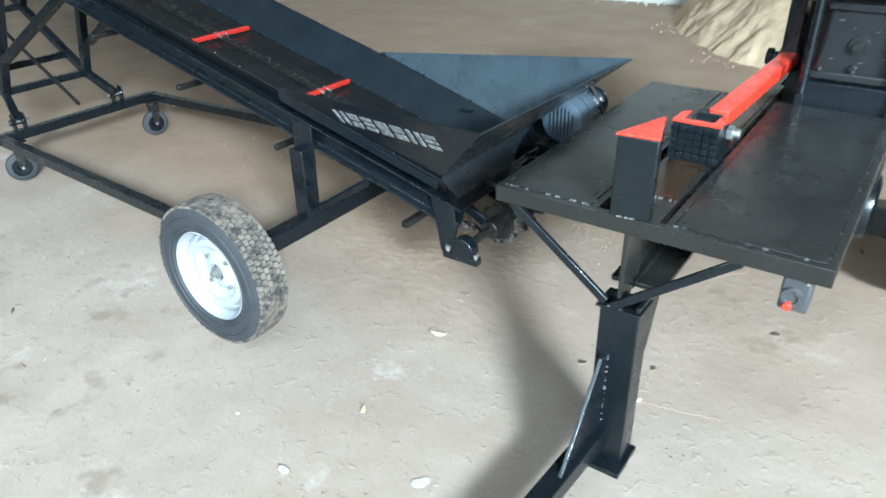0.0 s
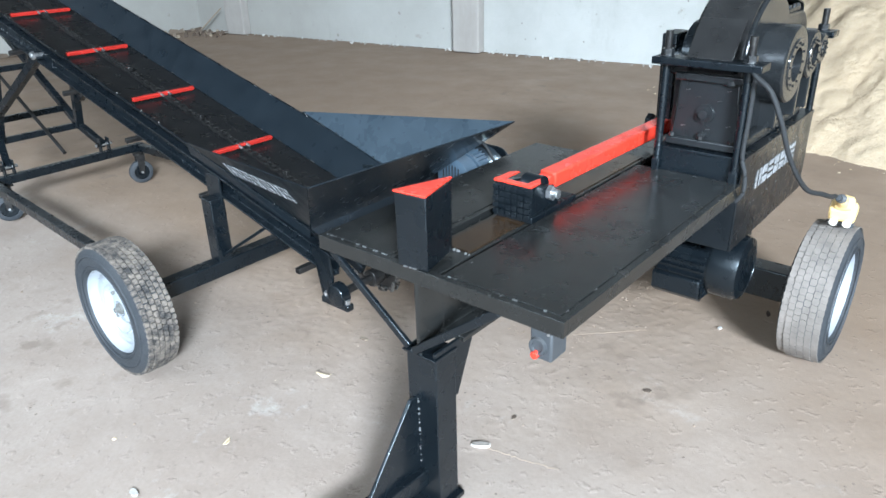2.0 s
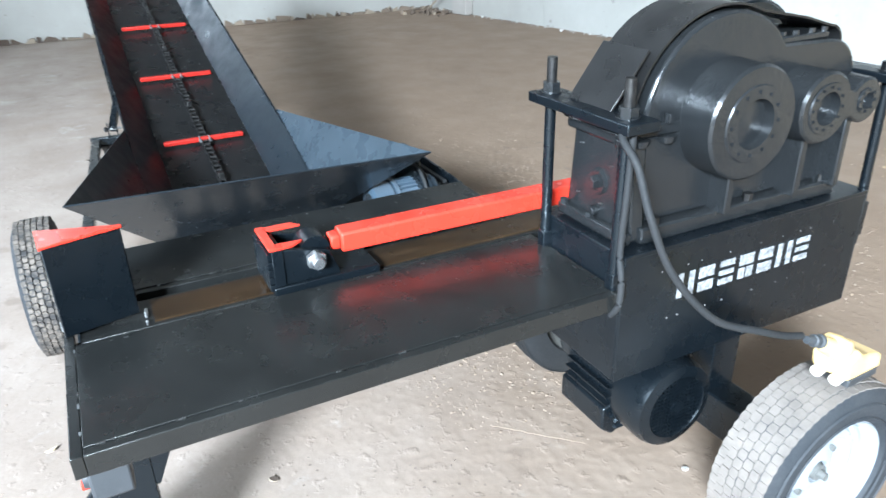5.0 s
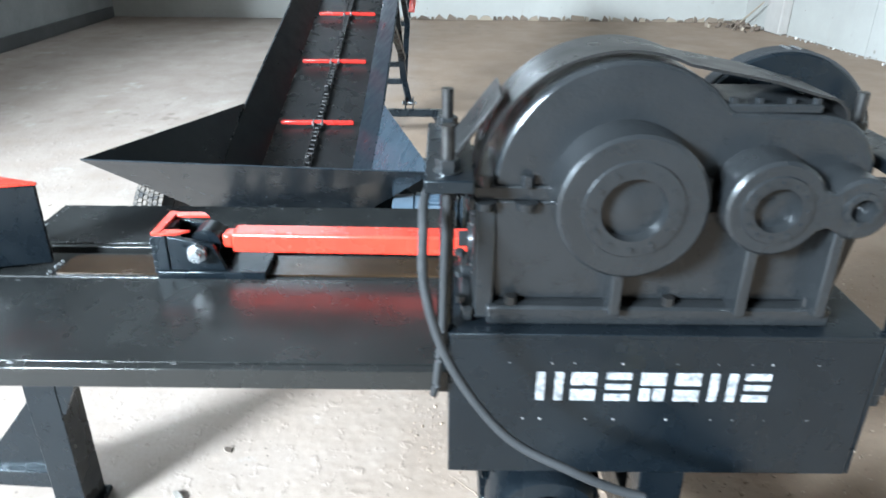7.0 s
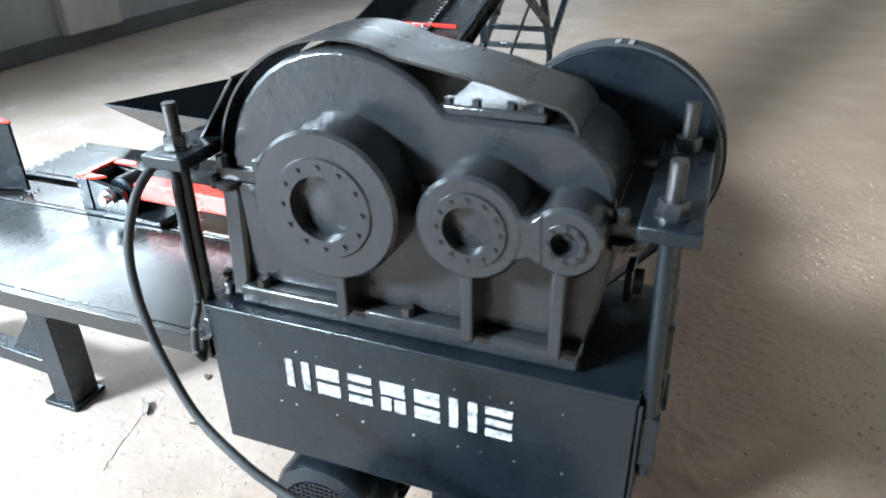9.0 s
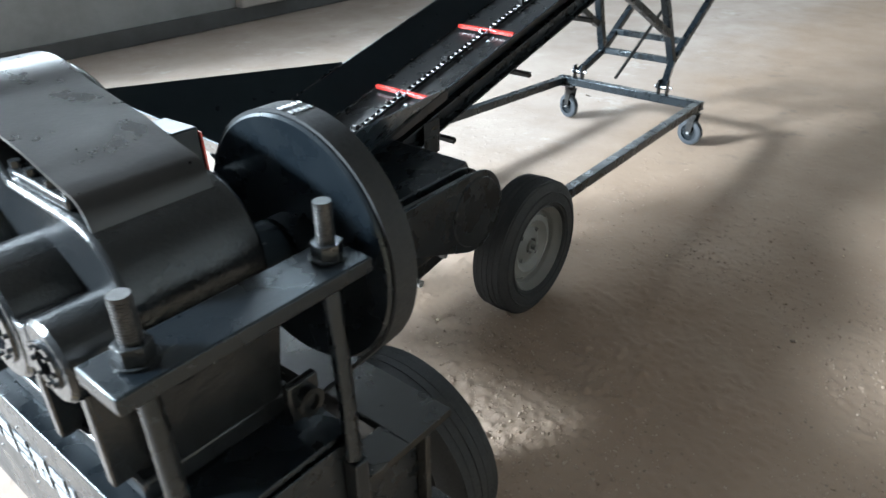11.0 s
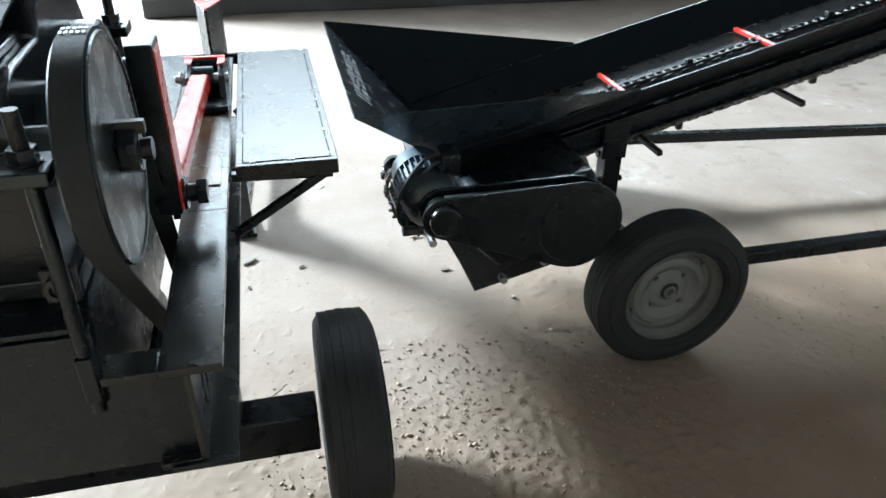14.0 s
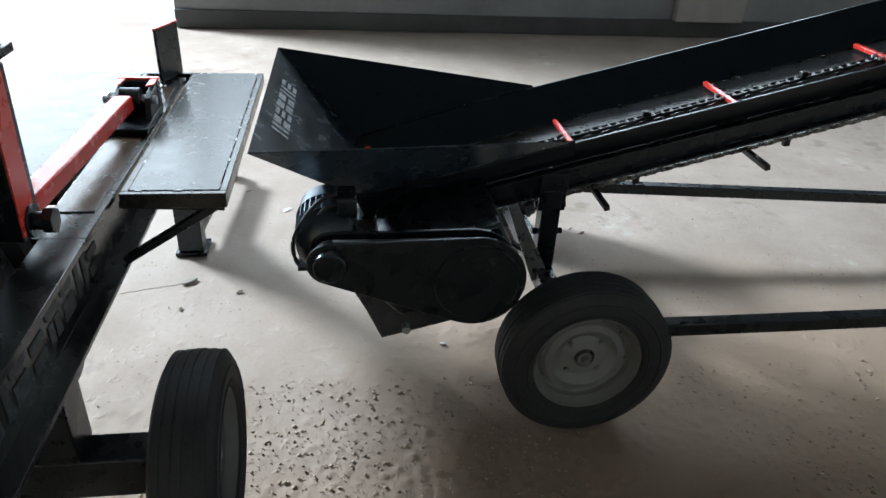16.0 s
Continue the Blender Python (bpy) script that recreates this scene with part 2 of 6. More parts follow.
CLOD = k.set(k.ramp(k.island(), (0.0, (0.24, 0.175, 0.125)), (0.7, (0.32, 0.24, 0.18)), (1.0, (0.38, 0.30, 0.235))), 0.9, 0.0, k.noise(90.0), 0.4, 0.004)

k = Mat("pale_wood_chip")
CHIP = k.set(k.ramp(k.island(), (0.0, (0.50, 0.37, 0.22)), (0.6, (0.66, 0.52, 0.35)), (1.0, (0.75, 0.66, 0.52))), 0.8, 0.0, k.noise(60.0), 0.3, 0.003)

k = Mat("dark_bark")
BARK = k.set(k.ramp(k.island(), (0.0, (0.07, 0.05, 0.038)), (0.6, (0.16, 0.12, 0.09)), (1.0, (0.34, 0.28, 0.21))), 0.9, 0.0, k.noise(70.0), 0.4, 0.004)

k = Mat("sawdust")
g = k.noise(24.0, 8.0, 0.75)
saw = k.mix(k.noise(1.3, 5.0), (0.50, 0.385, 0.26), (0.64, 0.53, 0.39))
saw = k.mix(k.ramp(g, (0.3, 0.0), (0.7, 0.55)), saw, (0.42, 0.29, 0.17))
SAWDUST = k.set(saw, 0.92, 0.0, k.mix(0.5, g, k.noise(5.0, 8.0, 0.7)), 0.8, 0.05, 0.2)

k = Mat("whitewashed_concrete")
w = k.mix(k.ramp(k.noise(0.6, 8.0, 0.68), (0.40, 0.0), (0.70, 0.75)), (0.49, 0.495, 0.475), (0.36, 0.36, 0.34))
w = k.mix(k.ramp(k.noise(1.6, 8.0, 0.7, (1.6, 1.6, 0.5)), (0.56, 0.0), (0.72, 0.5)), w, (0.36, 0.35, 0.325))
w = k.mix(k.ramp(k.noise(4.2, 9.0, 0.75), (0.64, 0.0), (0.68, 0.75)), w, (0.33, 0.305, 0.27))
chips = k.mix(1.0, k.ramp(k.voronoi(2.4), (0.05, 1.0), (0.09, 0.0)), k.ramp(k.noise(11.0, 6.0, 0.7), (0.42, 0.0), (0.55, 0.9)), "MULTIPLY")
w = k.mix(chips, w, (0.17, 0.15, 0.13))
# Darker westwards: corner grime, with the fall-off of light painted in too.
grime_and_falloff = k.along("X", -3.0, 0.5)
grime_and_falloff.inputs[1].default_value, grime_and_falloff.inputs[2].default_value, grime_and_falloff.inputs[4].default_value = -5.0, -10.5, 0.6
w = k.mix(grime_and_falloff.outputs[0], w, k.mix(k.noise(1.1, 8.0, 0.7), (0.34, 0.325, 0.295), (0.20, 0.182, 0.155)))
pits = k.mix(1.0, k.ramp(k.voronoi(7.0), (0.05, 1.0), (0.10, 0.0)), k.ramp(k.noise(2.6, 5.0), (0.50, 0.0), (0.58, 0.85)), "MULTIPLY")
w = k.mix(pits, w, (0.20, 0.18, 0.155))
WALL = k.set(w, 0.85, 0.0, k.mix(0.4, k.noise(6.0, 8.0, 0.7), k.noise(60.0)), 0.4, 0.015, 0.3)

# Darker than concrete itself: shade put into the colour, which also cuts bounce light.
k = Mat("darkened_grey_concrete")
DARKENED_WALL = k.set(k.mix(k.ramp(k.noise(0.8, 8.0, 0.7), (0.35, 0.0), (0.7, 1.0)), (0.10, 0.103, 0.105), (0.055, 0.055, 0.055)), 0.88, 0.0, k.noise(9.0, 8.0, 0.7), 0.35, 0.012, 0.3)

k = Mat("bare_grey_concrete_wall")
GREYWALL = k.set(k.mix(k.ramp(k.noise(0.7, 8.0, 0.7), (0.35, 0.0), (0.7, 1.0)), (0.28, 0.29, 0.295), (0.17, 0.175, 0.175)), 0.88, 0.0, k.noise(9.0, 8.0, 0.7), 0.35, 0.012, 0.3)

# Pale tone chosen so sunlit ground brightens reflections through the gate.
k = Mat("pale_bounce_ground")
PALE = k.set(k.mix(k.ramp(k.noise(0.6, 6.0, 0.6), (0.35, 0.0), (0.7, 1.0)), (0.60, 0.57, 0.53), (0.50, 0.46, 0.42)), 0.9, 0.0, k.noise(30.0, 6.0, 0.7), 0.4, 0.01, 0.3)

k = Mat("unpainted_brown_concrete")
PILLAR = k.set(k.mix(k.ramp(k.noise(2.2, 8.0, 0.7, (1.0, 1.0, 0.4)), (0.35, 0.0), (0.7, 1.0)), (0.41, 0.385, 0.36), (0.31, 0.285, 0.26)), 0.88, 0.0, k.noise(14.0, 8.0, 0.7), 0.4, 0.012, 0.3)

# Ceiling is out of view; its grey sets how much light comes back down.
k = Mat("grey_concrete_slabs")
SLAB = k.set(k.mix(k.ramp(k.noise(0.7, 8.0, 0.7), (0.35, 0.0), (0.7, 1.0)), (0.19, 0.19, 0.19), (0.13, 0.13, 0.13)), 0.88, 0.0, k.noise(9.0, 8.0, 0.7), 0.35, 0.012, 0.3)

k = Mat("bare_brick_rubble")
RUBBLE = k.set(k.ramp(k.island(), (0.0, (0.24, 0.21, 0.18)), (0.6, (0.44, 0.42, 0.39)), (1.0, (0.62, 0.61, 0.58))), 0.9, 0.0, k.noise(40.0), 0.5, 0.01)


# ---- mesh helpers ----
OFFSET = {}


def root(name, at, label, category, group="", kind=""):
    ob = new(name)
    ob.location = at
    ob.empty_display_size = 0.2
    OFFSET[ob.name] = Vector(at)
    return tagged(ob, label, category, group, kind)


def finish(name, bm, material, bevel=0.0, angle=38):
    bmesh.ops.recalc_face_normals(bm, faces=bm.faces[:])
    me = bpy.data.meshes.new(name)
    bm.to_mesh(me)
    bm.free()
    me.shade_smooth()
    me.set_sharp_from_angle(angle=radians(angle))
    for mat in material if isinstance(material, (list, tuple)) else [material]:
        me.materials.append(mat)
    ob = new(name, me)
    if bevel:
        mod = ob.modifiers.new("bevel", "BEVEL")
        mod.width, mod.segments, mod.limit_method, mod.angle_limit = bevel, 2, "ANGLE", radians(42)
    return ob


def part(name, bm, material, parent, label="", bevel=0.0, angle=38):
    """One mesh object under a thing or a part; its vertices come in world metres."""
    off = OFFSET[parent.name]
    bmesh.ops.translate(bm, vec=-off, verts=bm.verts[:])
    ob = finish(name, bm, material, bevel, angle)
    ob.parent = parent
    OFFSET[ob.name] = off
    return tagged(ob, label, kind="stuff" if name in ("weld_bead", "tread", "chain", "chain_bend", "threaded_end", "tooth_plate", "fan_grille") else "")


def thing(name, bm, material, at, label, category, group="", kind="", bevel=0.0):
    at = Vector(at)
    bmesh.ops.translate(bm, vec=-at, verts=bm.verts[:])
    ob = finish(name, bm, material, bevel)
    ob.location = at
    OFFSET[ob.name] = at
    return tagged(ob, label, category, group, kind)


def B():
    return bmesh.new()


def box(bm, x0, x1, y0, y1, z0, z1):
    m = Matrix.LocRotScale(((x0 + x1) / 2, (y0 + y1) / 2, (z0 + z1) / 2), None, (x1 - x0, y1 - y0, z1 - z0))
    bmesh.ops.create_cube(bm, size=1.0, matrix=m)
    return bm


def frame_to(p, q, up=(0, 0, 1)):
    """Rotation whose z runs from p to q and whose y leans to up."""
    z = (Vector(q) - Vector(p)).normalized()
    u = Vector(up)
    if abs(z.dot(u)) > 0.98:
        u = Vector((0, 1, 0))
    x = u.cross(z).normalized()
    y = z.cross(x)
    return Matrix((x, y, z)).transposed()


def bar(bm, p, q, w, h=None, up=(0, 0, 1)):
    """A square or flat bar from p to q: w across, h towards up."""
    p, q = Vector(p), Vector(q)
    m = Matrix.LocRotScale((p + q) / 2, frame_to(p, q, up).to_quaternion(), (w, h or w, (q - p).length))
    bmesh.ops.create_cube(bm, size=1.0, matrix=m)
    return bm


def cyl(bm, p, q, r, r2=None, n=28):
    p, q = Vector(p), Vector(q)
    m = Matrix.LocRotScale((p + q) / 2, frame_to(p, q).to_quaternion(), None)
    bmesh.ops.create_cone(bm, cap_ends=True, segments=n, radius1=r, radius2=r if r2 is None else r2, depth=(q - p).length, matrix=m)
    return bm


def prism(bm, pts, axis, a, b):
    """A polygon of two coordinates, pushed along axis from a to b."""
    def at(u, v, w):
        return (w, u, v) if axis == "x" else (u, w, v) if axis == "y" else (u, v, w)
    lo = [bm.verts.new(at(u, v, a)) for u, v in pts]
    hi = [bm.verts.new(at(u, v, b)) for u, v in pts]
    bm.faces.new(lo[::-1])
    bm.faces.new(hi)
    n = len(pts)
    for i in range(n):
        bm.faces.new((lo[i], lo[(i + 1) % n], hi[(i + 1) % n], hi[i]))
    return bm


def plate(bm, pts, t):
    """A flat sheet of thickness t with these corners."""
    pts = [Vector(p) for p in pts]
    nrm = (pts[1] - pts[0]).cross(pts[2] - pts[0]).normalized() * (t / 2)
    lo = [bm.verts.new(p - nrm) for p in pts]
    hi = [bm.verts.new(p + nrm) for p in pts]
    bm.faces.new(lo[::-1])
    bm.faces.new(hi)
    n = len(pts)
    for i in range(n):
        bm.faces.new((lo[i], lo[(i + 1) % n], hi[(i + 1) % n], hi[i]))
    return bm


def lathe(bm, profile, c, axis="x", n=48, side=1):
    """Turns (along, radius) pairs round an axis through c; the ends stay open or meet the axis."""
    rings = []
    for a, r in profile:
        ring = []
        if r < 1e-6:
            p = Vector((a * side, 0, 0))
            ring = [bm.verts.new(tuple(Vector(c) + (p if axis == "x" else Vector((0, a * side, 0)) if axis == "y" else Vector((0, 0, a * side)))))] * n
        else:
            for i in range(n):
                t = 2 * math.pi * i / n
                u, v = r * math.cos(t), r * math.sin(t)
                d = (a * side, u, v) if axis == "x" else (u, a * side, v) if axis == "y" else (u, v, a * side)
                ring.append(bm.verts.new(tuple(Vector(c) + Vector(d))))
        rings.append(ring)
    for r0, r1 in zip(rings, rings[1:]):
        for i in range(n):
            f = [r0[i], r0[(i + 1) % n], r1[(i + 1) % n], r1[i]]
            f = list(dict.fromkeys(f))
            if len(f) > 2:
                bm.faces.new(f)
    return bm


def tube(bm, pts, r, n=10, sub=8):
    """A round cable through the points, smoothed."""
    pts = [Vector(p) for p in pts]
    path = []
    for i in range(len(pts) - 1):
        p0, p1, p2, p3 = pts[max(i - 1, 0)], pts[i], pts[i + 1], pts[min(i + 2, len(pts) - 1)]
        for s in range(sub):
            t = s / sub
            path.append(0.5 * ((2 * p1) + (p2 - p0) * t + (2 * p0 - 5 * p1 + 4 * p2 - p3) * t * t + (3 * p1 - p0 - 3 * p2 + p3) * t ** 3))
    path.append(pts[-1])
    rings = []
    for i, p in enumerate(path):
        d = path[min(i + 1, len(path) - 1)] - path[max(i - 1, 0)]
        m = frame_to((0, 0, 0), d)
        rings.append([bm.verts.new(p + m @ Vector((r * math.cos(2 * math.pi * k / n), r * math.sin(2 * math.pi * k / n), 0))) for k in range(n)])
    for a, b in zip(rings, rings[1:]):
        for k in range(n):
            bm.faces.new((a[k], a[(k + 1) % n], b[(k + 1) % n], b[k]))
    bm.faces.new(rings[0][::-1])
    bm.faces.new(rings[-1])
    return bm


def hexnut(bm, p, q, r):
    return cyl(bm, p, q, r, n=6)


def beads(bm, p, q, step, r, jitter=0.4, rnd=random.Random(5)):
    """A row of small weld beads from p to q."""
    p, q = Vector(p), Vector(q)
    n = max(1, int((q - p).length / step))
    for i in range(n):
        c = p.lerp(q, (i + 0.5 + rnd.uniform(-jitter, jitter)) / n)
        s = r * rnd.uniform(0.5, 1.2)
        bmesh.ops.create_icosphere(bm, subdivisions=1, radius=s, matrix=Matrix.Translation(c))
    return bm


def dashes(bm, p, q, gap=(0.05, 0.22), rnd=random.Random(21)):
    """Short flat weld runs with gaps from p to q."""
    p, q = Vector(p), Vector(q)
    way, at = (q - p).normalized(), 0.02
    while at < (q - p).length - 0.04:
        n = rnd.uniform(0.006, 0.026)
        bar(bm, p + way * at, p + way * (at + n), rnd.uniform(0.002, 0.0045), rnd.uniform(0.0015, 0.003))
        at += n + rnd.uniform(*gap)
    return bm


BLOCKS = (((0, 0.30, 0, 1), (0.66, 0.96, 0, 1)), ((0, 0.9, 0, 0.40), (0, 0.9, 0.56, 1)),
          ((0, 0.9, 0, 0.24), (0, 0.9, 0.40, 0.60), (0, 0.9, 0.76, 1)), ((0, 0.38, 0, 0.44), (0.5, 0.9, 0, 0.44), (0, 0.9, 0.56, 1)))


def stencil(parent, corner, along, up, width, height, material, name="stencil_mark"):
    """Seven plain sprayed blocks in a row, cut as by a stencil."""
    o, u, v = Vector(corner), Vector(along).normalized(), Vector(up).normalized()
    nrm = u.cross(v).normalized()
    step = width / 7
    kinds = (0, 1, 2, 3, 1, 0, 2)
    for i, kind in enumerate(kinds):
        bm = B()
        x0, w = step * i, step * 0.80

        def rect(a0, a1, b0, b1):
            pts = [o + u * (x0 + w * a) + v * (height * b) for a, b in ((a0, b0), (a1, b0), (a1, b1), (a0, b1))]
            plate(bm, [p + nrm * 0.001 for p in pts], 0.002)
        for q in BLOCKS[kind]:
            rect(*q)
        part(name, bm, material, parent, "white sprayed stencil block")


# ---- the hall ----
def wall_line(name, a, b, height, thick, material, label, out):
    """An upright wall from a to b (plan points), its inner face on that line."""
    a, b = Vector((*a, 0)), Vector((*b, 0))
    n = Vector((*out, 0)).normalized() * thick
    bm = B()
    lo = [bm.verts.new(p) for p in (a, b, b + n, a + n)]
    hi = [bm.verts.new(p + Vector((0, 0, height))) for p in (a, b, b + n, a + n)]
    bm.faces.new(lo), bm.faces.new(hi[::-1])
    for i in range(4):
        bm.faces.new((lo[i], lo[(i + 1) % 4], hi[(i + 1) % 4], hi[i]))
    ob = finish(name, bm, material)
    OFFSET[ob.name] = Vector((0, 0, 0))
    return tagged(ob, label, "wall", kind="structure")


NORTH_A, NORTH_B = Vector((-10.75, 7.80)), Vector((8.0, 10.20))


def steps(lo, fine_lo, fine_hi, hi, coarse, fine):
    out = list(np.arange(lo, fine_lo, coarse)) + list(np.arange(fine_lo, fine_hi, fine)) + list(np.arange(fine_hi, hi + coarse, coarse))
    return [float(v) for v in out]


def floor_height(x, y):
    """Smooth where it is swept, crumbly where earth has fallen between the machines."""
    z = 0.010 * noise.noise((x * 0.9, y * 0.9, 0)) + 0.004 * noise.noise((x * 3.1, y * 3.1, 4)) - 0.006
    if -2.9 < x < 0.5 and 1.9 < y < 5.2:
        crumb = math.exp(-((x + 1.2) / 1.3) ** 2 - ((y - 3.6) / 1.3) ** 2) * (0.6 + 0.6 * noise.noise((x * 1.3, y * 1.3, 8)))
        lump = max(0.0, noise.noise((x * 13, y * 13, 9))) ** 1.5 * 0.006 + max(0.0, noise.noise((x * 26, y * 26, 3)) - 0.16) * 0.020 + max(0.0, noise.noise((x * 43, y * 43, 6)) - 0.14) * 0.026
        z += max(0.0, crumb) * lump
    return z


def uneven_floor():
    xs = steps(WEST - 0.3, -2.9, 0.5, EAST + 0.3, 0.13, 0.0115)
    ys = steps(SOUTH - 0.2, 1.9, 5.2, 10.6, 0.13, 0.0115)
    verts, faces = [(x, y, floor_height(x, y)) for x in xs for y in ys], []
    n = len(ys)
    for i in range(len(xs) - 1):
        for j in range(n - 1):
            faces.append((i * n + j, (i + 1) * n + j, (i + 1) * n + j + 1, i * n + j + 1))
    me = bpy.data.meshes.new("floor")
    me.from_pydata(verts, [], faces)
    me.shade_smooth()
    me.materials.append(FLOOR)
    return tagged(new("floor", me), "trodden grey-brown concrete floor strewn with earth dust", "floor", kind="structure")


uneven_floor()
bm = B()
prism(bm, [(-90, -90), (90, -90), (90, SOUTH - 0.22), (-90, SOUTH - 0.22)], "z", -0.3, -0.02)
tagged(finish("ground", bm, PALE), "bare pale ground outside the open gate", "ground", kind="structure")

wall_north = wall_line("wall_north", NORTH_A, NORTH_B, HIGH, 0.3, WALL, "whitewashed concrete wall with peeling stained paint", (-0.13, 1))
bm = B()
for y0, y1, z0, z1 in ((SOUTH - 0.3, WEST_Y0, 0, HIGH), (WEST_Y0, WEST_Y1, 0, WEST_Z0), (WEST_Y0, WEST_Y1, WEST_Z1, HIGH), (WEST_Y1, 8.2, 0, HIGH)):
    box(bm, WEST - 0.3, WEST, y0, y1, z0, z1)
tagged(finish("wall_west", bm, WALL), "whitewashed stained concrete end wall", "wall", kind="structure")
# Openings for the unseen windows are added to suit those reflections.
bm = B()
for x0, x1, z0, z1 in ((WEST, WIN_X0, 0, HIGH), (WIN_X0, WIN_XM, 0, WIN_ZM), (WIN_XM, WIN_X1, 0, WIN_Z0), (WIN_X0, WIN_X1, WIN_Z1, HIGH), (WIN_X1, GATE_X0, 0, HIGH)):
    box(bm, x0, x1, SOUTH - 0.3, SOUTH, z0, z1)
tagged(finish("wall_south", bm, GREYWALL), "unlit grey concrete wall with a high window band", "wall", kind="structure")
wall_line("wall_south_2", (GATE_X1, SOUTH), (EAST + 0.3, SOUTH), HIGH, 0.3, DARKENED_WALL, "unseen wall beside the gate, darkened to cut bounce light", (0, -1))
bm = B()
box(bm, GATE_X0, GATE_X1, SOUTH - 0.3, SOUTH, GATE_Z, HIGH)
tagged(finish("lintel", bm, DARKENED_WALL), "unseen lintel over the open gate, darkened to cut bounce light", "wall", kind="structure")
# Out of view; this grey was given to throw more light back.
wall_line("wall_east", (EAST, SOUTH - 0.3), (EAST, 10.5), HIGH, 0.3, GREYWALL, "unseen end wall, grey picked for bounce light", (1, 0))
bm = B()
box(bm, WEST - 0.3, EAST + 0.3, SOUTH - 0.3, 10.6, HIGH, HIGH + 0.25)
tagged(finish("ceiling", bm, SLAB), "unseen roof slabs, grey picked for bounce light", "ceiling", kind="structure")

ALONG = (NORTH_B - NORTH_A).normalized()
INWARD = Vector((ALONG.y, -ALONG.x))


def on_north(x, off=0.0):
    s = (x - NORTH_A.x) / ALONG.x
    p = NORTH_A + ALONG * s + INWARD * off
    return p


def pillar(name, x, w, deep):
    bm = B()
    a, b = on_north(x), on_north(x + w)
    pts = [a, b, b + INWARD * deep, a + INWARD * deep]
    prism(bm, [(p.x, p.y) for p in pts], "z", 0, HIGH)
    tagged(finish(name, bm, PILLAR, 0.02), "bare brown-grey concrete pillar standing against the wall", "pillar", kind="structure")


for i, x in enumerate((-9.75, -5.25, -0.75, 3.75)):
    pillar("pillar_%d" % (i + 1), x, 0.42, 0.16)
bm = B()
for x in (-7.6, -3.0, 1.5, 6.0):
    a = on_north(x, 0.004)
    b = on_north(x + 0.02, 0.004)
    prism(bm, [(a.x, a.y), (b.x, b.y), (b.x + 0.002, b.y - 0.004), (a.x, a.y - 0.004)], "z", 0, HIGH)
tagged(finish("trim", bm, WALL), "thin joints between the wall panels", "joint", kind="structure")


def corner_rubble():
    """Broken plaster and sticks in the far corner."""
    bm, rnd = B(), random.Random(8)
    for i in range(50):
        s = rnd.uniform(0.02, 0.08)
        m = Matrix.LocRotScale((-10.25 + abs(rnd.gauss(0, 0.28)), 7.55 + rnd.gauss(0, 0.16), s * 0.25), Euler((rnd.random() * 6, rnd.random() * 6, rnd.random() * 6)), (s, s * rnd.uniform(0.4, 1), s * 0.5))
        bmesh.ops.create_cube(bm, size=1, matrix=m)
    for p, q in (((-10.3, 7.6, 0.02), (-9.75, 7.72, 0.42)), ((-10.1, 7.5, 0.02), (-9.6, 7.7, 0.06))):
        cyl(bm, p, q, 0.016, 0.010, 7)
    tagged(finish("corner_rubble", bm, BARK), "broken plaster and sticks heaped in the corner", "rubble", kind="stuff")


corner_rubble()
bm, rnd = B(), random.Random(17)
y = 0.9
while y < 7.7:
    n = rnd.uniform(0.05, 0.26)
    prism(bm, [(y, 0.0), (y + n, 0.0), (y + n * rnd.uniform(0.7, 1.0), rnd.uniform(0.02, 0.08)), (y + n * rnd.uniform(0.0, 0.4), rnd.uniform(0.03, 0.10))], "x", WEST + 0.001, WEST + rnd.uniform(0.015, 0.05))
    y += n
tagged(finish("baseboard", bm, BARK), "broken brown edge along the foot of the end wall", "wall foot", kind="structure")
# Low box that gives a dark band along the wall's foot.
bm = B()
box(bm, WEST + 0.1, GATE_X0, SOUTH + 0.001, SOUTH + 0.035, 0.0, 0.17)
tagged(finish("baseboard", bm, DARKENED_WALL, 0.006), "dark strip along the foot of the window wall", "wall foot", kind="structure")
bm = B()
box(bm, -4.85, -4.10, SOUTH + 0.001, SOUTH + 0.12, 0.17, WIN_ZM - 0.1)
tagged(finish("pillar_5", bm, PILLAR, 0.015), "bare brown-grey concrete pillar under the windows", "pillar", kind="structure")
hook = on_north(-6.75, 0.02)
bm = tube(B(), [(hook.x + 0.13 * math.sin(t), hook.y, 0.87 - 0.14 * math.cos(t)) for t in (0.35, 0.9, 1.6, 2.4, 3.1, 3.8, 4.6, 5.4, 6.0)], 0.02, 8)
thing("cable_loop", bm, RUBBER, (hook.x, hook.y, 0.87), "grey cable loop hanging on the whitewashed wall", "cable")


def rubble_line():
    """Crumbled plaster along the foot of the north wall."""
    bm, rnd = B(), random.Random(3)
    for i in range(170):
        x = rnd.uniform(-10.3, -1.2)
        p = on_north(x, abs(rnd.gauss(0.02, 0.07)) + 0.01)
        s = rnd.uniform(0.008, 0.034) * (1.5 if x < -9.2 else 1)
        m = Matrix.LocRotScale((p.x, p.y, s * 0.3), Euler((rnd.random() * 6, rnd.random() * 6, rnd.random() * 6)), (s, s * rnd.uniform(0.5, 1), s * 0.6))
        bmesh.ops.create_cube(bm, size=1, matrix=m)
    tagged(finish("rubble", bm, RUBBLE), "crumbled plaster along the wall foot", "rubble", kind="stuff")


rubble_line()


